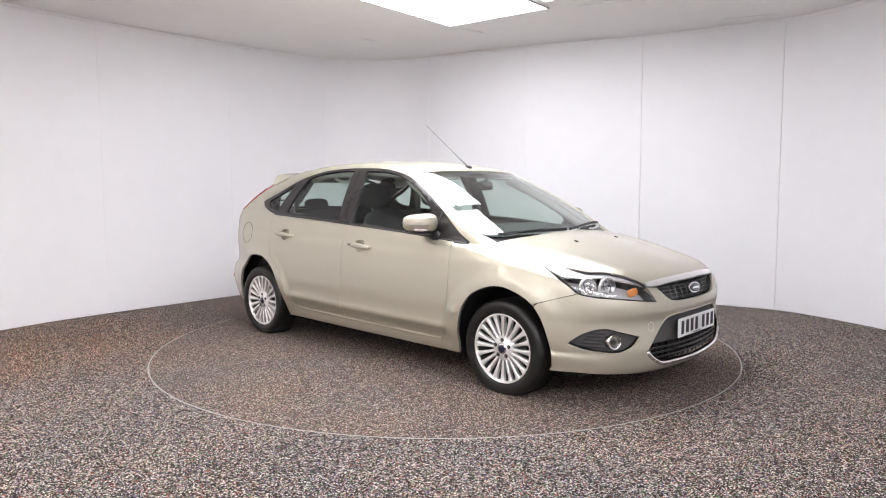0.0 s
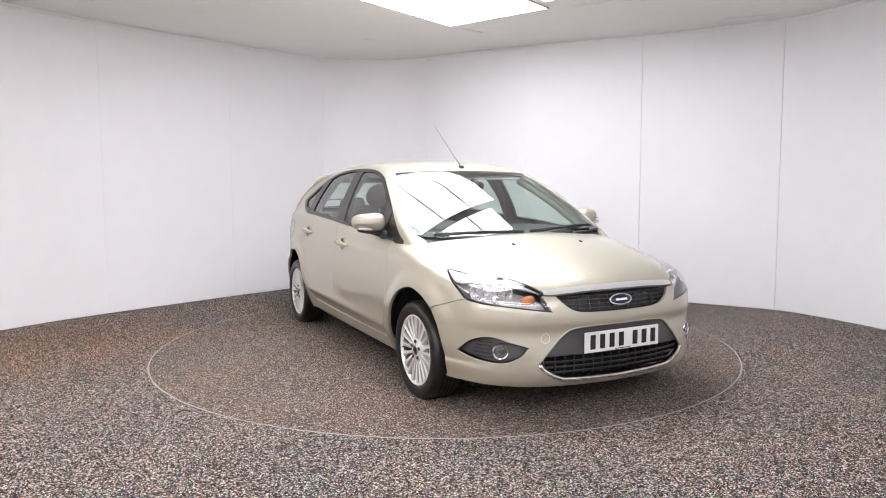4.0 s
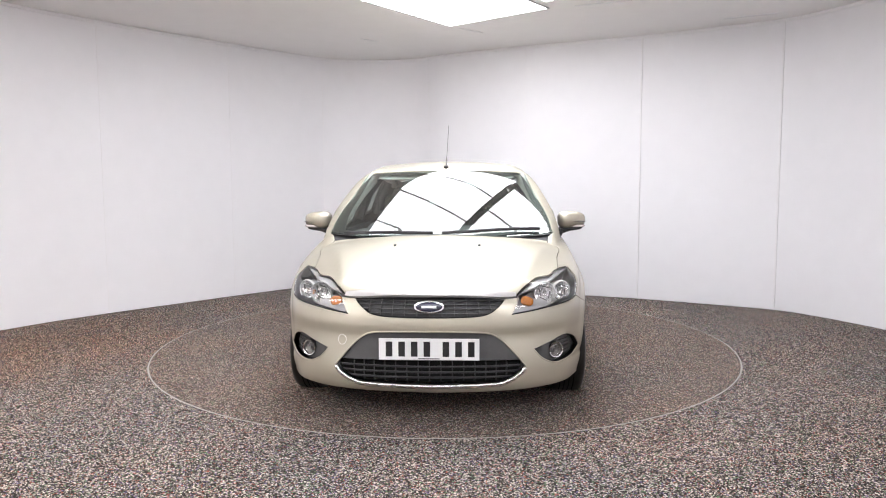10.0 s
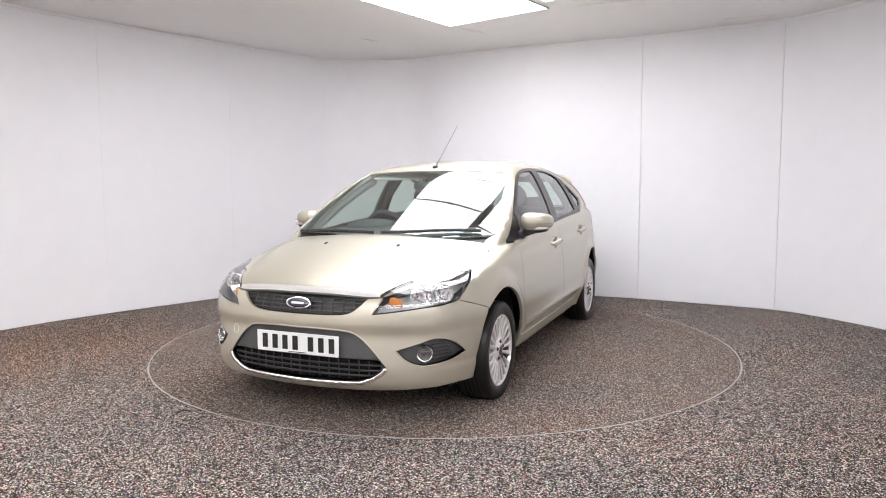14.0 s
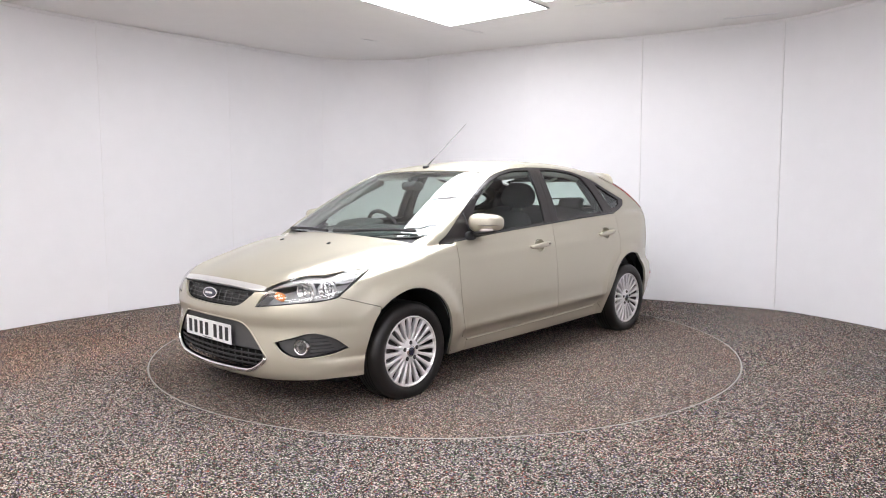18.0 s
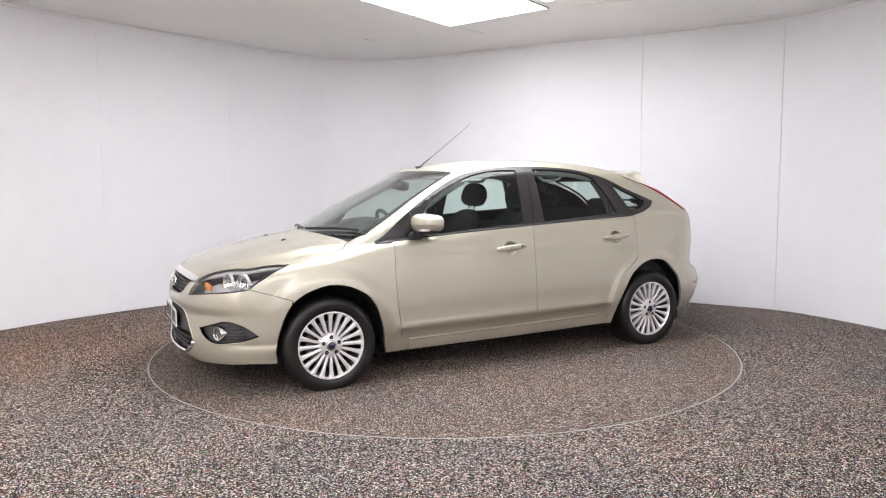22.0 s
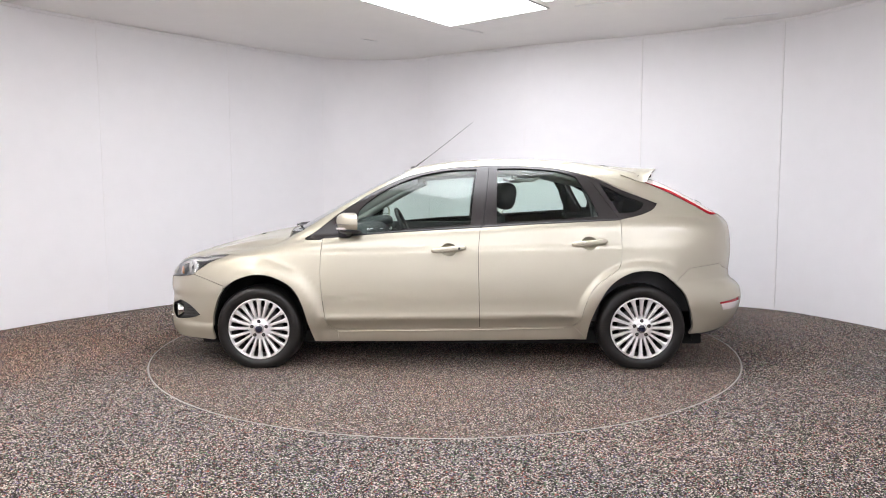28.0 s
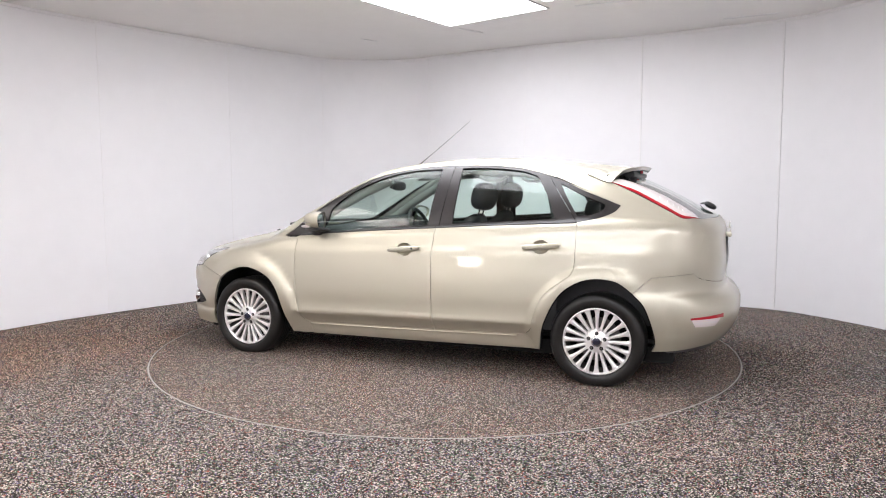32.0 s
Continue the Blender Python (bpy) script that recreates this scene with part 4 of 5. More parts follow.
G_Q = [((-1.05, 1.275), (-1.198, 1.200), (-1.345, 1.140)), ((-1.345, 1.140), (-1.325, 1.105), (-1.26, 1.078), (-1.175, 1.070)), ((-1.175, 1.070), (-1.11, 1.17), (-1.05, 1.275))]
gl = [loop("slope", *[lift(l) for l in g]) for g in (G_F, G_R, G_Q)]
PIL = ((-.285, 1.404), (-.262, 1.20), (-.235, .980))
QUA = ((-.96, 1.333), (-1.06, 1.19), (-1.176, 1.028))
front_frame = loop("slope", lift(TOP_F), lift(PIL), lift(((-.235, .980), (-.217, .979))), lift(rev(BELT_F)), lift(((.871, .903), (.93, .897), (.993, .896))))
rear_frame = loop("slope", lift(TOP_R), lift(QUA), lift(rev(BELT_R)), lift(((-.217, .979), (-.235, .980))), lift(rev(PIL)))
quarter_frame = loop("slope", lift(TOP_Q), lift(rev(BELT_Q)), lift(rev(QUA)))
panel("window_surround", "slope", front_frame, TRIM, fd, holes=[gl[0]], sides=2, off=-.002, shell=False, label="black window surround")
panel("window_surround", "slope", rear_frame, TRIM, rd, holes=[gl[1]], sides=2, off=-.002, shell=False, label="black window surround")
panel("quarter_surround", "slope", quarter_frame, TRIM, BOTH, holes=[gl[2]], sides=2, off=-.002, shell=False, label="black surround of the rear quarter window")
panel("window", "slope", gl[0], GLASS, fd, sides=2, off=-.010, depth=.003, gap=-.004, shell=False, label="closed green-tinted window")
panel("window", "slope", gl[1], GLASS, rd, sides=2, off=-.010, depth=.003, gap=-.004, shell=False, label="closed green-tinted window")
panel("quarter_window", "slope", gl[2], GLASS, BOTH, sides=2, off=-.010, depth=.003, gap=-.004, shell=False, label="small tinted quarter window")
strip("belt_seal", "slope", lift(((.86, .906),) + BELT_F[1:]), .012, .004, BLACK, fd, sides=2)
strip("belt_seal", "slope", lift(BELT_R), .012, .004, BLACK, rd, sides=2)
strip("quarter_divider", "slope", lift(((.735, 1.085), (.715, 1.0), (.70, .925))), .012, .003, BLACK, fd, sides=2)
WS = loop("cant", A_IN, HEADER, rev(m3(HEADER)), rev(m3(A_IN)), m3([(1.03, .740, .955), (1.10, .62, .945), (1.18, .42, .938), (1.235, .2, .935), (1.25, 0, .935)]), rev([(1.03, .740, .955), (1.10, .62, .945), (1.18, .42, .938), (1.235, .2, .935), (1.25, 0, .935)]))
panel("windscreen", "cant", WS, SCREEN, [car], off=-.004, depth=.004, gap=.001, shell=False, label="large raked windscreen")
panel("windscreen_edge", "cant", WS, TRIM, [car], off=-.0075, depth=.002, gap=-.004, shell=False, holes=[inset(WS, .020)], label="black printed edge of the windscreen")
# cowl below the windscreen, and the wipers
cb = [(1.02, .745), (1.08, .62), (1.14, .42), (1.19, .2), (1.20, 0)]
panel("cowl", "top", loop("top", [(1.275, 0), (1.265, .2), (1.235, .4), (1.19, .6), (1.165, .71)], [(1.165, .71), (1.02, .745)], cb, rev(m2(cb)), m2([(1.02, .745), (1.165, .71)]), rev(m2([(1.275, 0), (1.265, .2), (1.235, .4), (1.19, .6), (1.165, .71)]))), BLACK, [car], off=-.020, depth=.03, gap=0, shell=False, label="black plastic cowl")


def on_screen(x, y, off):
    p, n = surface("top", np.array([(x, y)], float), off)
    return Vector(p[0])


for pivot, tip, blade0, blade1 in (((1.215, .12), (1.135, .38), (1.218, .02), (1.048, .655)), ((1.12, -.60), (1.18, -.25), (1.098, -.64), (1.222, -.04))):
    a = on_screen(*pivot, .012)
    b = on_screen(*tip, .022)
    w = part("wiper", tube([a, a.lerp(b, .5) + Vector((0, 0, .008)), b], .006, 8, .7), BLACK, car, "black windscreen wiper", True)
    pts = [on_screen(blade0[0] + (blade1[0] - blade0[0]) * t, blade0[1] + (blade1[1] - blade0[1]) * t, .012) for t in np.linspace(0, 1, 9)]
    part("blade", tube(pts, .0095, 6), BLACK, w, smooth=True)
    part("spine", tube([p + Vector((.003, 0, .008)) for p in pts], .0035, 6), GREY_PLASTIC, w, smooth=True)
for sg in (-1, 1):
    p, n = surface("top", np.array([(1.445, sg * .258)]), 0)
    part("washer_jet", blob((.016, .009, .006), tuple(p[0] + n[0] * .003), 2.4, turn=(0, 16, 0)), BLACK, car, "small black washer jet", True)

# ---- tail ----
gate_low = [(-1.945, .80, .729), (-1.965, .765, .695), (-2.01, .62, .665), (-2.05, .42, .650), (-2.075, .2, .645), (-2.08, 0, .645)]
gate_top = [(-1.90, .635, 1.052), (-1.96, .52, 1.052), (-2.01, .3, 1.052), (-2.03, 0, 1.052)]
gate = panel("tailgate", "tail", loop("tail", GATE_SIDE, gate_low, rev(m3(gate_low)), rev(m3(GATE_SIDE)), m3(gate_top), rev(gate_top)), PAINT, [car])
arch_b = lift(((-1.536, .600), (-1.60, .53), (-1.645, .42), (-1.668, .33), (-1.672, .262)))
REAR_BOT = [(-1.672, .86, .240), (-1.80, .80, .246), (-1.93, .68, .268), (-2.02, .50, .292), (-2.06, .3, .302), (-2.08, 0, .305)]
rb_top = lift(rev(((-1.64, .697), (-1.70, .704), (-1.76, .710), (-1.80, .714), (-1.87, .722), (-1.945, .729))))
rleft = [rev(gate_low), rb_top, lift(((-1.64, .697), (-1.605, .665), (-1.57, .632), (-1.536, .600))), arch_b, REAR_BOT]
rbump = panel("rear_bumper", "tail", loop("tail", *rleft, *[rev(m3(l)) for l in rleft[::-1]]), PAINT, [car])
val_up = [(-1.72, .83, .242), (-1.82, .77, .250), (-1.95, .64, .272), (-2.02, .42, .298), (-2.06, 0, .308)]
val_low = [(-1.72, .80, .225), (-1.95, .55, .232), (-2.02, 0, .240)]
panel("lower_valance", "tail", loop("tail", val_up, rev(m3(val_up)), m3(val_low), rev(val_low)), GREY_PLASTIC, [rbump], off=-.008, shell=False, label="dark lower edge of the rear bumper")
refl = [(-1.866, .799, .458), (-2.05, .659, .478), (-2.006, .704, .405), (-1.893, .785, .402)]
for s in (0, 1):
    q = m3(refl) if s else refl
    panel("rear_reflector", "tail", loop("tail", q[:2], q[1:3], q[2:4], q[3:] + q[:1], gap=.012), LAMP_CLEAR, [rbump], off=.004, depth=.01, gap=0, shell=False, g=.015, label="pale reversing lamp with a red upper edge")
    r2 = [(q[0][0], q[0][1], q[0][2]), (q[1][0], q[1][1], q[1][2]), (q[1][0], q[1][1], q[1][2] - .022), (q[0][0], q[0][1], q[0][2] - .012)]
    panel("red_reflector", "tail", loop("tail", r2[:2], r2[1:3], r2[2:4], r2[3:] + r2[:1], gap=.012), RED, [rbump], off=.007, depth=.01, gap=0, shell=False, g=.015, label="red reflector strip")
# tail lamps: pale upper lens with a red lower edge
LAMP_UP = [(-1.90, .635, 1.052), (-1.858, .588, 1.088), (-1.78, .565, 1.138), (-1.69, .552, 1.19), (-1.60, .565, 1.228), (-1.50, .585, 1.268), (-1.42, .622, 1.292), (-1.36, .668, 1.280)]
tl = panel("tail_lamp", "oblique", loop("oblique", LAMP_LOW, LAMP_UP), LAMP_CLEAR, BOTH, sides=2, off=.002, gap=.002, label="long tail lamp with a red edge up the rear pillar")
low2 = [(x * .999, y - .017, z + .009) for x, y, z in LAMP_LOW[1:-1]]
panel("red_edge", "oblique", loop("oblique", LAMP_LOW, [LAMP_LOW[-1], *low2[::-1], LAMP_LOW[0]]), RED, tl, sides=2, off=.0045, depth=.006, gap=.001, shell=False, g=.02, label="red lower edge of the tail lamp")
for k in range(5):
    t = .40 + k * .07
    i = t * (len(LAMP_LOW) - 1)
    a = Vector(LAMP_LOW[int(i)]).lerp(Vector(LAMP_LOW[int(i) + 1]), i % 1)
    strip("lamp_rib", "oblique", [tuple(a + Vector((0, -.045, .024))), tuple(a + Vector((-.004, -.085, .044)))], .005, .0012, BEZEL, tl, sides=2, off=.002)
RW = [(-1.44, .555, 1.262), (-1.60, .535, 1.20), (-1.70, .53, 1.165), (-1.80, .548, 1.11), (-1.86, .580, 1.074), (-1.90, .626, 1.054)]
rw = loop("top", RW, [(-1.90, .626, 1.054), (-1.955, .48, 1.056), (-2.0, .25, 1.056), (-2.018, 0, 1.056)], rev(m3([(-1.90, .626, 1.054), (-1.955, .48, 1.056), (-2.0, .25, 1.056), (-2.018, 0, 1.056)])), rev(m3(RW)), m3([(-1.44, .555, 1.262), (-1.40, .3, 1.33), (-1.39, 0, 1.35)]), rev([(-1.44, .555, 1.262), (-1.40, .3, 1.33), (-1.39, 0, 1.35)]))
panel("rear_window", "top", rw, GLASS, [gate], off=-.004, depth=.004, gap=.001, shell=False, label="raked rear window")
panel("rear_window_edge", "top", inset(rw, -.004), TRIM, [gate], off=-.009, depth=.002, gap=0, shell=False, holes=[inset(rw, .03)], label="black edge of the rear window")
# spoiler over the rear window
ss = np.linspace(0, 1, 17)
mid_x, mid_z = curve((0, -1.16), (.4, -1.33), (.7, -1.44), (1, -1.535)), curve((0, 1.4185), (.3, 1.404), (.55, 1.394), (.8, 1.388), (1, 1.387))
end_x, end_y, end_z = curve((0, -1.21), (.45, -1.365), (.62, -1.392), (.8, -1.420), (1, -1.440)), curve((0, .646), (.45, .688), (.62, .668), (.8, .635), (1, .597)), curve((0, 1.333), (.45, 1.279), (.62, 1.308), (.8, 1.338), (1, 1.360))
top, low = [], []
for a in np.linspace(-1, 1, 33):
    w = abs(a) ** 4
    y = end_y(ss) * a
    x = mid_x(ss) + (end_x(ss) - mid_x(ss)) * w
    flat_z = mid_z(ss) - .11 * y * y * (1 - ss)
    z = flat_z + (end_z(ss) - mid_z(ss) + .11 * end_y(ss) ** 2 * (1 - ss)) * w + .003
    top.append(np.c_[x, y, z])
    low.append(np.c_[x + .004 + .012 * ss, y * (.985 - .03 * w), z - .012 - .012 * ss])
top, low = np.array(top), np.array(low)
n, k = top.shape[:2]
grid = lambda o, s0: [(o + i * k + j, o + i * k + j + 1, o + (i + 1) * k + j + 1, o + (i + 1) * k + j) for i in range(n - 1) for j in range(s0, k - 1)]
faces = grid(0, 0) + [(i * k + k - 1, n * k + i * k + k - 1, n * k + (i + 1) * k + k - 1, (i + 1) * k + k - 1) for i in range(n - 1)]
faces += [q for i in (0, n - 1) for j in range(k - 1) for q in [(i * k + j, i * k + j + 1, n * k + i * k + j + 1, n * k + i * k + j)]]
bm = bmesh.new()
vs = [bm.verts.new(p) for p in (*top.reshape(-1, 3), *low.reshape(-1, 3))]
for f in faces:
    bm.faces.new([vs[i] for i in f])
bmesh.ops.delete(bm, geom=[v for v in bm.verts if not v.link_faces], context="VERTS")
sp = part("spoiler", bm, PAINT, gate, "body-coloured roof spoiler with an upturned lip", True)
bm = bmesh.new()
vs = [bm.verts.new(p) for p in low.reshape(-1, 3)]
for f in grid(0, 0):
    bm.faces.new([vs[i] for i in f])
part("spoiler_underside", bm, GREY_PLASTIC, sp, "dark underside of the spoiler", True)
part("brake_light", box((.02, .30, .022), (-1.50, 0, 1.352), .003, (0, 10, 0)), RED, sp, "red high brake lamp")
part("spoiler_mount", box((.11, .84, .05), (-1.43, 0, 1.330), .02, (0, 12, 0)), BLACK, sp, "dark mount under the spoiler", True)
a, b = on_screen(-1.95, -.02, .012), on_screen(-1.97, .05, .045)
rwp = part("rear_wiper", blob((.044, .048, .020), tuple(a + Vector((.0, 0, .018))), 2.5, turn=(0, -28, 0)), BLACK, gate, "black rear wiper", True)
part("wiper_arm", tube([on_screen(-1.95, -.02, .035), on_screen(-1.90, -.25, .03), on_screen(-1.87, -.46, .025)], .010, 8, .6), BLACK, rwp, smooth=True)
part("badge_rear", box((.012, .10, .045), (-2.087, 0, .99), .005), CHROME, gate, "plain bright badge")
part("plate_recess", box((.02, .62, .17), (-2.062, 0, .84), .008), GREY_PLASTIC, gate, "dark recess of the rear plate", True)
rp = part("rear_plate", box((.006, .522, .113), (-2.075, 0, .83), .002), PLATE, gate, "number plate on the tailgate")
x = -.232
for k in range(7):
    part("plate_bar", box((.002, .034, .078), (-2.079, x + .025, .831)), INK, rp)
    x += .0655 if k != 3 else .0985
part("gate_handle", box((.04, .50, .035), (-2.075, 0, .935), .012), PAINT, gate, "body-coloured handle bar over the plate", True)

# ---- door handles, mirrors, aerial, fuel flap ----
for (hx, hz), owners, cup, keyed in ((HANDLES[0], fd, cups[0], True), (HANDLES[1], rd, cups[1], False)):
    p, n = surface("side", np.array([(hx, hz)]))
    y = p[0, 1]

    def bowl(hx=hx, hz=hz, y=y):
        bm = lathe([(1.06, .004), (1.0, -.001), (.92, -.012), (.7, -.024), (.35, -.031), (0, -.033)], 36, "y")
        bmesh.ops.scale(bm, vec=(.052, 1, .043), verts=bm.verts)
        bmesh.ops.transform(bm, matrix=pose(hx, y - .003, hz - .002, -9, 0, 0), verts=bm.verts)
        return bm
    mirrored("handle_cup", bowl, PAINT, owners)

    def grip(hx=hx, hz=hz, y=y):
        bm = blob((.122, .014, .0185), (0, 0, 0), 3.2, 10, 28)
        for v in bm.verts:
            v.co.y -= .012 * (v.co.x / .122) ** 4
        bmesh.ops.transform(bm, matrix=pose(hx, y + .030, hz + .003, 0, 5, 0), verts=bm.verts)
        return bm
    hs = mirrored("door_handle", grip, PAINT, owners, "body-coloured pull handle")
    for sx in (-1, 1):
        mirrored("handle_foot", lambda hx=hx, hz=hz, y=y, sx=sx: blob((.024, .022, .012), (hx + sx * .092, y + .012, hz + .003 - sx * .008), 3), PAINT, owners)
    if keyed:
        mirrored("key_lock", lambda hx=hx, hz=hz, y=y: blob((.008, .004, .008), (hx - .072, y + .041, hz + .010), 2.2), BLACK, owners)


def mirror_cap():
    bm = blob((.088, .100, .060), (0, 0, 0), 3.0, 20, 36)
    for v in bm.verts:
        v.co.x += -.020 * (v.co.y / .098) ** 2 - .26 * v.co.y
        v.co.z *= 1 - .14 * (v.co.y / .098)
        if v.co.z < 0 < v.co.x:
            v.co.x += .13 * v.co.z
    bmesh.ops.bisect_plane(bm, geom=[*bm.verts, *bm.edges, *bm.faces], plane_co=(-.046, 0, 0), plane_no=(-1, -.26, 0), clear_outer=True)
    bmesh.ops.transform(bm, matrix=pose(.672, .914, 1.020, 0, 0, 0), verts=bm.verts)
    return bm


mirrors = mirrored("door_mirror", mirror_cap, PAINT, fd, "body-coloured door mirror")
mirrored("mirror_base", lambda: blob((.072, .092, .016), (.668, .900, .956), 2.6, turn=(6, 0, -6)), BLACK, mirrors, "black underside of the mirror")
mirrored("mirror_arm", lambda: tube([(.70, .80, .93), (.69, .84, .945), (.68, .89, .962)], .026, 12), BLACK, mirrors)
mirrored("mirror_foot", lambda: blob((.05, .02, .03), (.715, .825, .935), 3), BLACK, mirrors)
mirrored("mirror_glass", lambda: blob((.003, .080, .050), (.633, .912, 1.018), 3, turn=(0, 0, 14)), CHROME, mirrors, "mirror glass")
mirrored("repeater", lambda: blob((.040, .060, .011), (.706, .944, .976), 3, turn=(4, 0, -22)), LAMP_CLEAR, mirrors, "clear side repeater lamp")
mirrored("mirror_seam", lambda: blob((.079, .1025, .002), (.676, .914, 1.008), 3, 6, 32, turn=(0, 0, -14)), GREY_PLASTIC, mirrors)
p, n = surface("top", np.array([(.285, 0.0)]))
aer = part("aerial", tube([(.285, 0, 1.408), (.262, 0, 1.432), (.19, 0, 1.484)], .006, 10, .5), BLACK, car, "thin raked roof aerial", True)
part("aerial_base", blob((.030, .020, .014), (.292, 0, 1.408), 2.4), BLACK, aer, smooth=True)
part("aerial_rod", tube([(.20, 0, 1.477), (.0, 0, 1.630), (-.173, 0, 1.765)], .0022, 6, .6), GREY_PLASTIC, aer, smooth=True)
ring = [tuple(q * np.array((1, -1, 1))) for q in surface("side", ellipse("side", (-1.560, .862), .085, .088, 36))[0]]
c = np.array(ring)
bm = tube([Vector(q) + Vector((0, -.0004, 0)) for q in ring + ring[:2]], .0014, 6)
part("fuel_flap_gap", bm, SHELL, car, "round gap of the fuel flap", True)
v = np.array(INNER[0])
link_mesh("seam_block_shell", v, INNER[1], SHELL, car, "black sheet added under the panels to block light at their gaps")

# ---- wheels, arches and underside ----
TYRE, RIM = .298, .212


def wheel(x, sg):
    hub = tagged(new("wheel"), "silver multi-spoke alloy wheel with a black tyre")
    hub.parent = car
    high = .277 if x > 0 else .285               # hub over the ground: the tyre flattens under the load
    hub.matrix_basis = pose(x, sg * (.876 if x > 0 else .868), high, 0, 0, 0 if sg > 0 else 180)

    def pressed(bm):
        for v in bm.verts:
            v.co.z = max(v.co.z, .001 - high)
        return bm
    # outer face looks along +y
    prof = [(RIM - .004, -.006), (RIM + .004, .004), (.236, .012), (.262, .014), (.280, .009), (.291, -.003), (TYRE, -.022), (TYRE, -.160), (.291, -.176), (.265, -.187), (RIM, -.18)]
    t = part("tyre", pressed(lathe(prof, 96, "y")), RUBBER, hub, "black rubber tyre", True)
    # tread grooves drawn as black bands for the shade in them
    for a in range(4):
        part("tread_groove_shade", pressed(lathe([(TYRE + .0008, -.05 - a * .026), (TYRE + .0008, -.056 - a * .026)], 72, "y")), SHELL, t)
    r = part("rim", lathe([(RIM + .002, -.002), (RIM + .001, .004), (RIM - .005, .005), (RIM - .010, -.002), (RIM - .013, -.012)], 72, "y"), ALLOY, hub, smooth=True)
    part("rim_barrel", lathe([(RIM - .013, -.012), (RIM - .022, -.09), (RIM - .016, -.17)], 72, "y"), BARREL_SHADE, hub, "inside of the rim with its shade painted dark", True)
    part("brake_disc", lathe([(.06, -.075), (.140, -.075), (.140, -.092), (.06, -.092)], 48, "y"), STEEL, hub, "dull brake disc", True)
    # black disc that stands in for the shade deep inside the wheel
    part("shade_disc", lathe([(0, -.125), (RIM - .018, -.125)], 48, "y"), SHELL, hub)
    part("caliper", box((.06, .05, .12), (-.115 if x > 0 else .115, -.085, .03), .01), STEEL, hub, smooth=True)
    part("centre", lathe([(.034, .000), (.040, -.002), (.062, -.006), (.074, -.012), (.082, -.024), (.080, -.05)], 48, "y"), ALLOY, hub, smooth=True)
    cap = part("centre_cap", lathe([(0, .004), (.024, .003), (.030, .001), (.034, -.004)], 40, "y"), CHROME, hub, smooth=True)
    part("cap_mark", lathe([(0, .0055), (.020, .005), (.024, .003)], 32, "y"), BLUE, cap, "plain blue centre mark", True)
    base = None
    for k in range(20):
        a = math.tau * k / 20
        if base is None:
            bm = bmesh.new()
            secs = []
            for q, (rad, wd, y, dep) in enumerate(((.066, .0075, -.010, .03), (.10, .0085, -.006, .03), (.15, .0105, -.003, .028), (.178, .0125, -.002, .024), (.193, .016, -.0015, .022), (.202, .0225, -.001, .02), (RIM - .004, .032, -.001, .018))):
                secs.append([bm.verts.new(p) for p in ((rad, y - dep, -wd), (rad, y - .004, -wd), (rad, y, -wd * .55), (rad, y, wd * .55), (rad, y - .004, wd), (rad, y - dep, wd))])
            for u, w in zip(secs, secs[1:]):
                for i in range(5):
                    bm.faces.new((u[i], u[i + 1], w[i + 1], w[i]))
            sp = part("spoke", bm, ALLOY, hub, smooth=True)
            base = sp.data
        else:
            sp = new("spoke", base)
            sp.parent = hub
        sp.matrix_basis = Matrix.Rotation(a, 4, "Y")
    for k in range(5):
        a = math.tau * (k + .25) / 5
        # flat black disc in place of the shaded recess round the bolt
        part("bolt_hole_shade", lathe([(.0125, -.008), (.0125, -.0085), (0, -.0085)], 16, "y"), SHELL, hub).matrix_basis = pose(.052 * math.cos(a), .0075, .052 * math.sin(a))
        part("wheel_bolt", lathe([(0, .003), (.006, .003), (.0075, -.001), (.0075, -.012)], 6, "y"), STEEL, hub, smooth=False).matrix_basis = pose(.052 * math.cos(a), .004, .052 * math.sin(a))
    part("tyre_valve", tube([(.196, -.012, -.02), (.188, .004, -.02)], .003, 6), BLACK, hub)
    return hub


for x in (AXLE, -AXLE):
    for sg in (1, -1):
        wheel(x, sg)
        zc = HUB + (.0 if x > 0 else .01)
        bm = lathe([(.388, 0), (.388, -.20), (.05, -.20)], 40, "y", -.30, math.pi + .30)
        bmesh.ops.transform(bm, matrix=pose(x, sg * .775, zc, 0, 0, 0 if sg > 0 else 180), verts=bm.verts)
        part("arch_liner", bm, SHELL, car, "black wheel arch lining", True)
        a0 = math.pi * .55 if x > 0 else -.20
        bm = lathe([(.392, .070), (.392, -.02)], 24, "y", a0, a0 + math.pi * .45 + .20)
        bmesh.ops.transform(bm, matrix=pose(x, .775, zc), verts=bm.verts)
        if sg < 0:
            bmesh.ops.scale(bm, vec=(1, -1, 1), verts=bm.verts)
        part("arch_edge_liner", bm, SHELL, car, "black wheel arch lining", True)
part("underbody", box((3.55, 1.46, .10), (0, 0, .195), .02), SHELL, car, "dark underside")
part("front_undertray", box((.36, 1.10, .04), (1.74, 0, .225), .015), SHELL, car)
part("rear_undertray", box((.26, .90, .04), (-1.74, 0, .345), .015), SHELL, car)
part("exhaust", tube([(-1.70, -.48, .315), (-1.98, -.48, .300)], .022, 12), STEEL, car, "plain exhaust pipe", True)

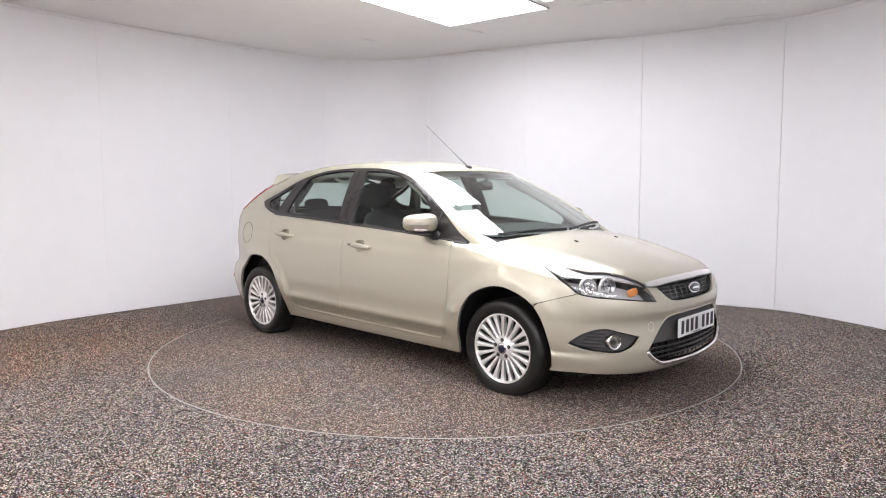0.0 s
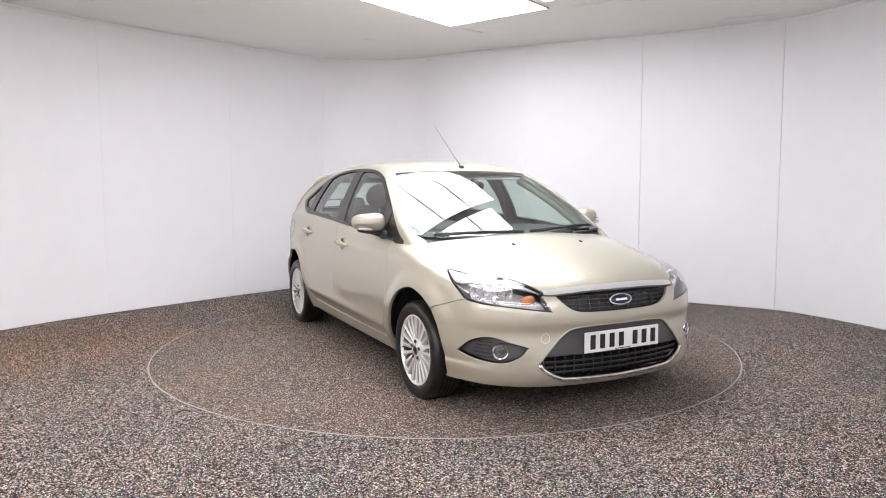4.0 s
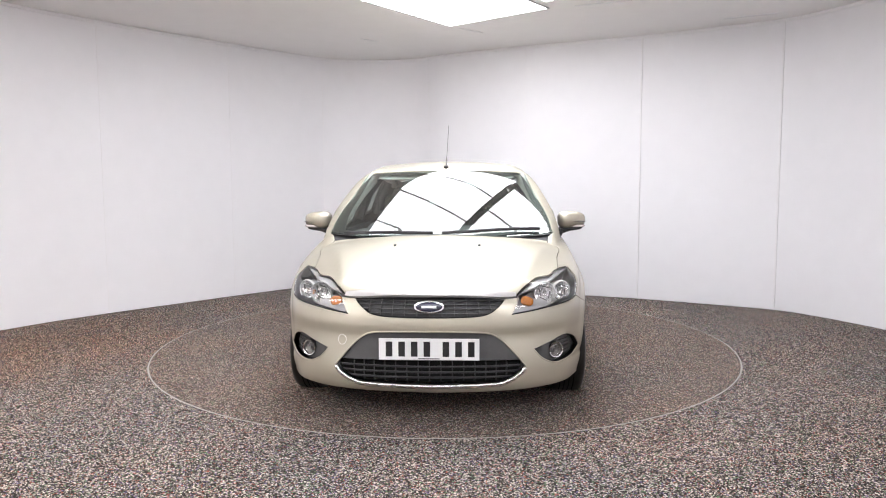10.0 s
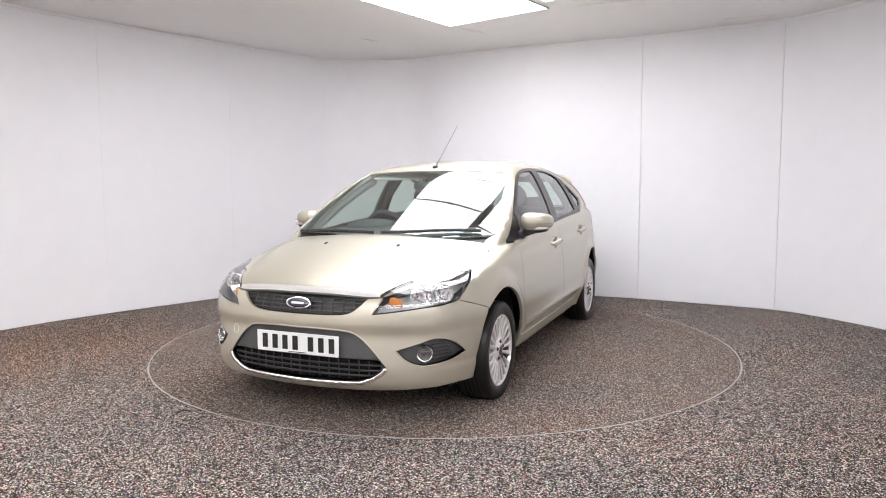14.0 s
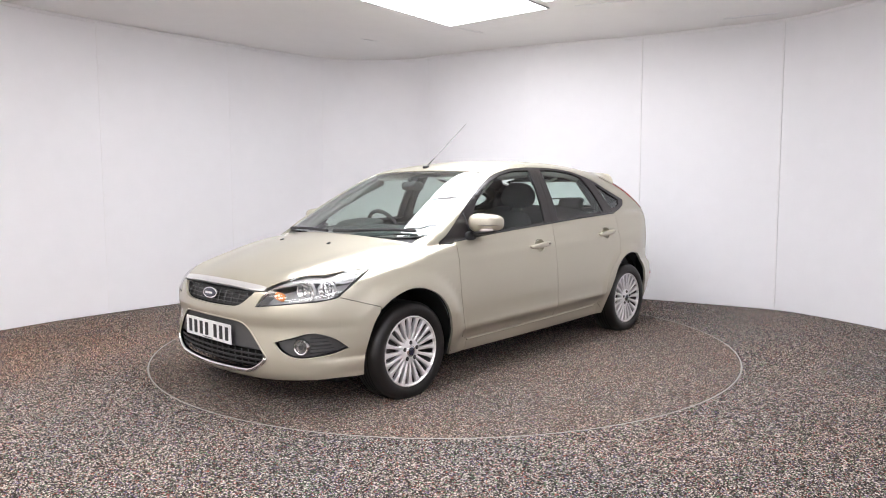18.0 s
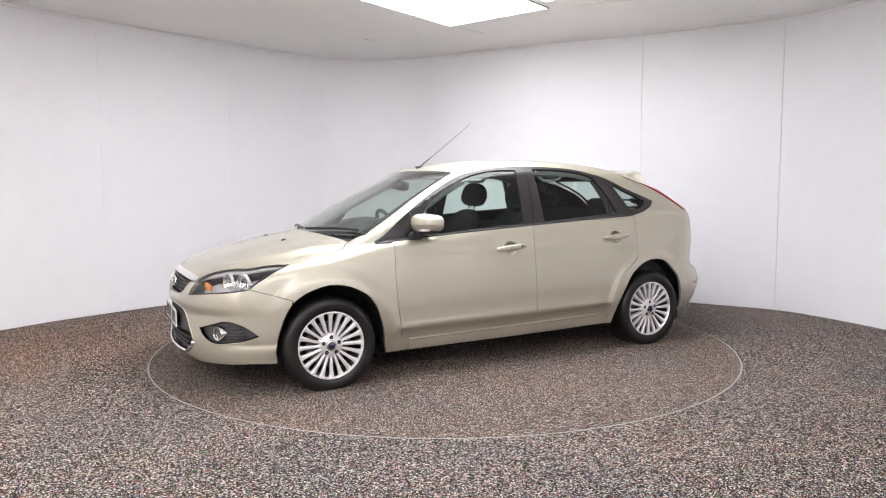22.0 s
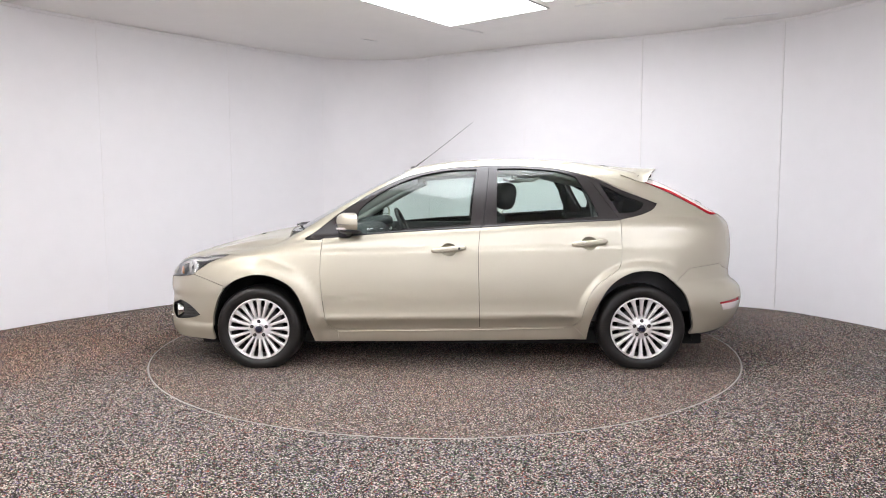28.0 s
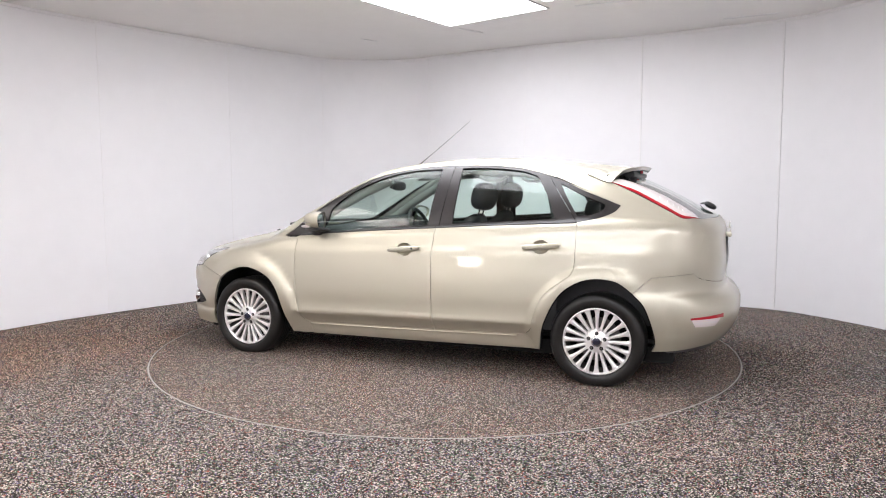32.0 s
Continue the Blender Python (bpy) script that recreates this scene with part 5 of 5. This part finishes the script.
# ---- cabin ----
part("cabin_floor", box((2.6, 1.36, .03), (-.35, 0, .27)), CABIN, car)
for sg in (1, -1):
    part("door_lining", box((1.85, .03, .62), (-.12, sg * .775, .63), .012), CABIN, car, "dark inner door lining", True)
    part("rear_side_lining", box((.75, .05, .65), (-1.38, sg * .70, .70), .02), CABIN, car, smooth=True)
    # inner faces of the roof pillars
    part("pillar_lining", tube([(.98, sg * .735, .94), (.62, sg * .655, 1.165), (.30, sg * .575, 1.335)], .026, 8), CABIN_LIGHT, car, "pale pillar lining", True)
    part("pillar_cover", tube([(.93, sg * .745, .93), (.77, sg * .715, 1.02), (.60, sg * .675, 1.125), (.42, sg * .63, 1.225), (.24, sg * .58, 1.31)], .042, 10), CABIN_LIGHT, car, "pale cover of the windscreen pillar", True)
    part("pillar_lining", tube([(-.255, sg * .77, .98), (-.27, sg * .69, 1.20), (-.285, sg * .565, 1.375)], .032, 8), CABIN, car, smooth=True)
    part("rail_lining", tube([(.30, sg * .575, 1.335), (-.28, sg * .565, 1.375), (-.75, sg * .575, 1.355), (-1.15, sg * .59, 1.27)], .03, 8), CABIN_LIGHT, car, smooth=True)
    part("rear_pillar_lining", tube([(-1.03, sg * .745, 1.0), (-1.0, sg * .69, 1.16), (-.95, sg * .60, 1.31)], .035, 8), CABIN, car, smooth=True)
    part("rear_pillar_lining", tube([(-1.42, sg * .66, .98), (-1.46, sg * .645, 1.13), (-1.30, sg * .58, 1.28)], .07, 8), CABIN, car, smooth=True)
    part("grab_handle", tube([(-.45, sg * .575, 1.325), (-.5, sg * .55, 1.30), (-.6, sg * .55, 1.30), (-.65, sg * .575, 1.325)], .012, 8), CABIN_LIGHT, car, smooth=True)
head = [[(x, y, float(np.polyval(ROOF_P, x)) - .11 * y * y - .028) for y in np.linspace(-.55, .55, 12)] for x in np.linspace(.26, -1.36, 20)]
link_mesh("headlining", [p for r in head for p in r], [(i * 12 + j, i * 12 + j + 1, i * 12 + j + 13, i * 12 + j + 12) for i in range(19) for j in range(11)], CABIN_LIGHT, car, "pale grey headlining", True)
bm = blob((.36, .72, .15), (.88, 0, .80), 4.5, 18, 40, (0, 8, 0))
dash = part("dashboard", bm, CABIN, car, "dark moulded dashboard", True)
part("dash_hood", blob((.15, .19, .055), (.66, -.36, .955), 3, turn=(0, 6, 0)), CABIN, dash, smooth=True)
part("centre_console", box((.75, .24, .30), (.30, 0, .47), .04), CABIN, car, smooth=True)
for y in (-.62, -.09, .09, .62):
    bm = lathe([(.020, 0), (.040, 0), (.043, -.008)], 24, "x")
    bmesh.ops.transform(bm, matrix=pose(.545, y, .86, 0, 0, 180), verts=bm.verts)
    part("air_vent", bm, SATIN, dash, "round air vent", True)
bm = lathe([(.175 + .016 * math.cos(a), .016 * math.sin(a)) for a in (math.tau * i / 10 for i in range(11))], 48, "x")
bmesh.ops.transform(bm, matrix=pose(.405, -.36, .905, 0, 24, 0), verts=bm.verts)
sw = part("steering_wheel", bm, CABIN, car, "dark three-spoke steering wheel", True)
part("wheel_boss", blob((.035, .075, .06), (.43, -.36, .895), 3, turn=(0, 24, 0)), CABIN, sw, smooth=True)
for a in (200, 340, 270):
    c, s = math.cos(radians(a)), math.sin(radians(a))
    part("wheel_spoke", tube([(.425, -.36, .895), (.405 + s * .07, -.36 + c * .165, .905 + s * .155)], .014, 8), SATIN, sw, smooth=True)
part("steering_column", tube([(.46, -.36, .87), (.75, -.36, .74)], .045, 12), CABIN, car, smooth=True)


def seat_at(x, y):
    st = tagged(new("front_seat"), "dark cloth front seat with a headrest")
    st.parent = car
    st.matrix_basis = pose(x, y, 0)
    part("seat_cushion", blob((.26, .245, .075), (.02, 0, .50), 3.6, turn=(0, -6, 0)), SEAT, st, smooth=True)
    bm = blob((.065, .235, .33), (0, 0, 0), 3.4)
    for v in bm.verts:
        v.co.y *= 1 - .16 * max(0, v.co.z / .33)
        v.co.x += .05 * (abs(v.co.y) / .235) ** 2
    bmesh.ops.transform(bm, matrix=pose(-.27, 0, .745, 0, -20, 0), verts=bm.verts)
    part("backrest", bm, SEAT, st, smooth=True)
    bm = blob((.078, .148, .102), (-.415, 0, 1.185), 2.8, turn=(0, -10, 0))
    for v in bm.verts:
        v.co.y *= 1.05 - .25 * max(0, (v.co.z - 1.185) / .09)
    hr = part("headrest", bm, SEAT, st, "padded headrest on two posts", True)
    for sy in (-.05, .05):
        part("headrest_post", tube([(-.36, sy, .98), (-.405, sy, 1.12)], .006, 6), CHROME, hr, smooth=True)
    part("seat_base", box((.42, .40, .16), (0, 0, .36), .02), CABIN, st)


seat_at(0, .36)
seat_at(0, -.36)
bench = part("rear_bench", blob((.25, .66, .10), (-.78, 0, .50), 4.2), SEAT, car, "dark cloth rear bench", True)
bm = blob((.08, .66, .30), (0, 0, 0), 4)
bmesh.ops.transform(bm, matrix=pose(-1.08, 0, .79, 0, -22, 0), verts=bm.verts)
part("bench_back", bm, SEAT, bench, smooth=True)
for y in (-.36, .36):
    part("rear_headrest", blob((.045, .12, .055), (-1.20, y, 1.10), 3, turn=(0, -12, 0)), SEAT, bench, smooth=True)
part("parcel_shelf", box((.52, 1.16, .02), (-1.52, 0, 1.0), .006), CABIN, car, "dark parcel shelf")
mm = part("rear_view_mirror", blob((.018, .115, .036), (.44, 0, 1.262), 3.2), BLACK, car, "inside rear-view mirror", True)
part("mirror_stem", tube([(.44, 0, 1.28), (.48, 0, 1.315)], .012, 8), BLACK, mm, smooth=True)
part("sensor_pod", blob((.05, .05, .018), (.47, 0, 1.272), 3, turn=(0, 27, 0)), BLACK, mm, smooth=True)
for sg in (1, -1):
    part("sun_visor", blob((.075, .19, .010), (.30, sg * .33, 1.335), 3.5, turn=(0, 18, 0)), CABIN_LIGHT, car, "folded pale sun visor", True)

# ---- turning ----
TURN = ((0, -42.97), (6, -72.86), (9, -87.98), (13, -108.15), (19, -137.95), (23, -157.26), (28, -181.67), (32, -201.47))
turn_curve = curve(*TURN)


def motions():
    rows = [(k, float(turn_curve(k))) for k in range(33)]
    walk(car, [(t, pose(0, 0, 0, 0, 0, a) @ pose(-.056, .0295, 0)) for t, a in rows])
    walk(table, [(t, pose(0, 0, 0, 0, 0, a)) for t, a in rows])


motions()
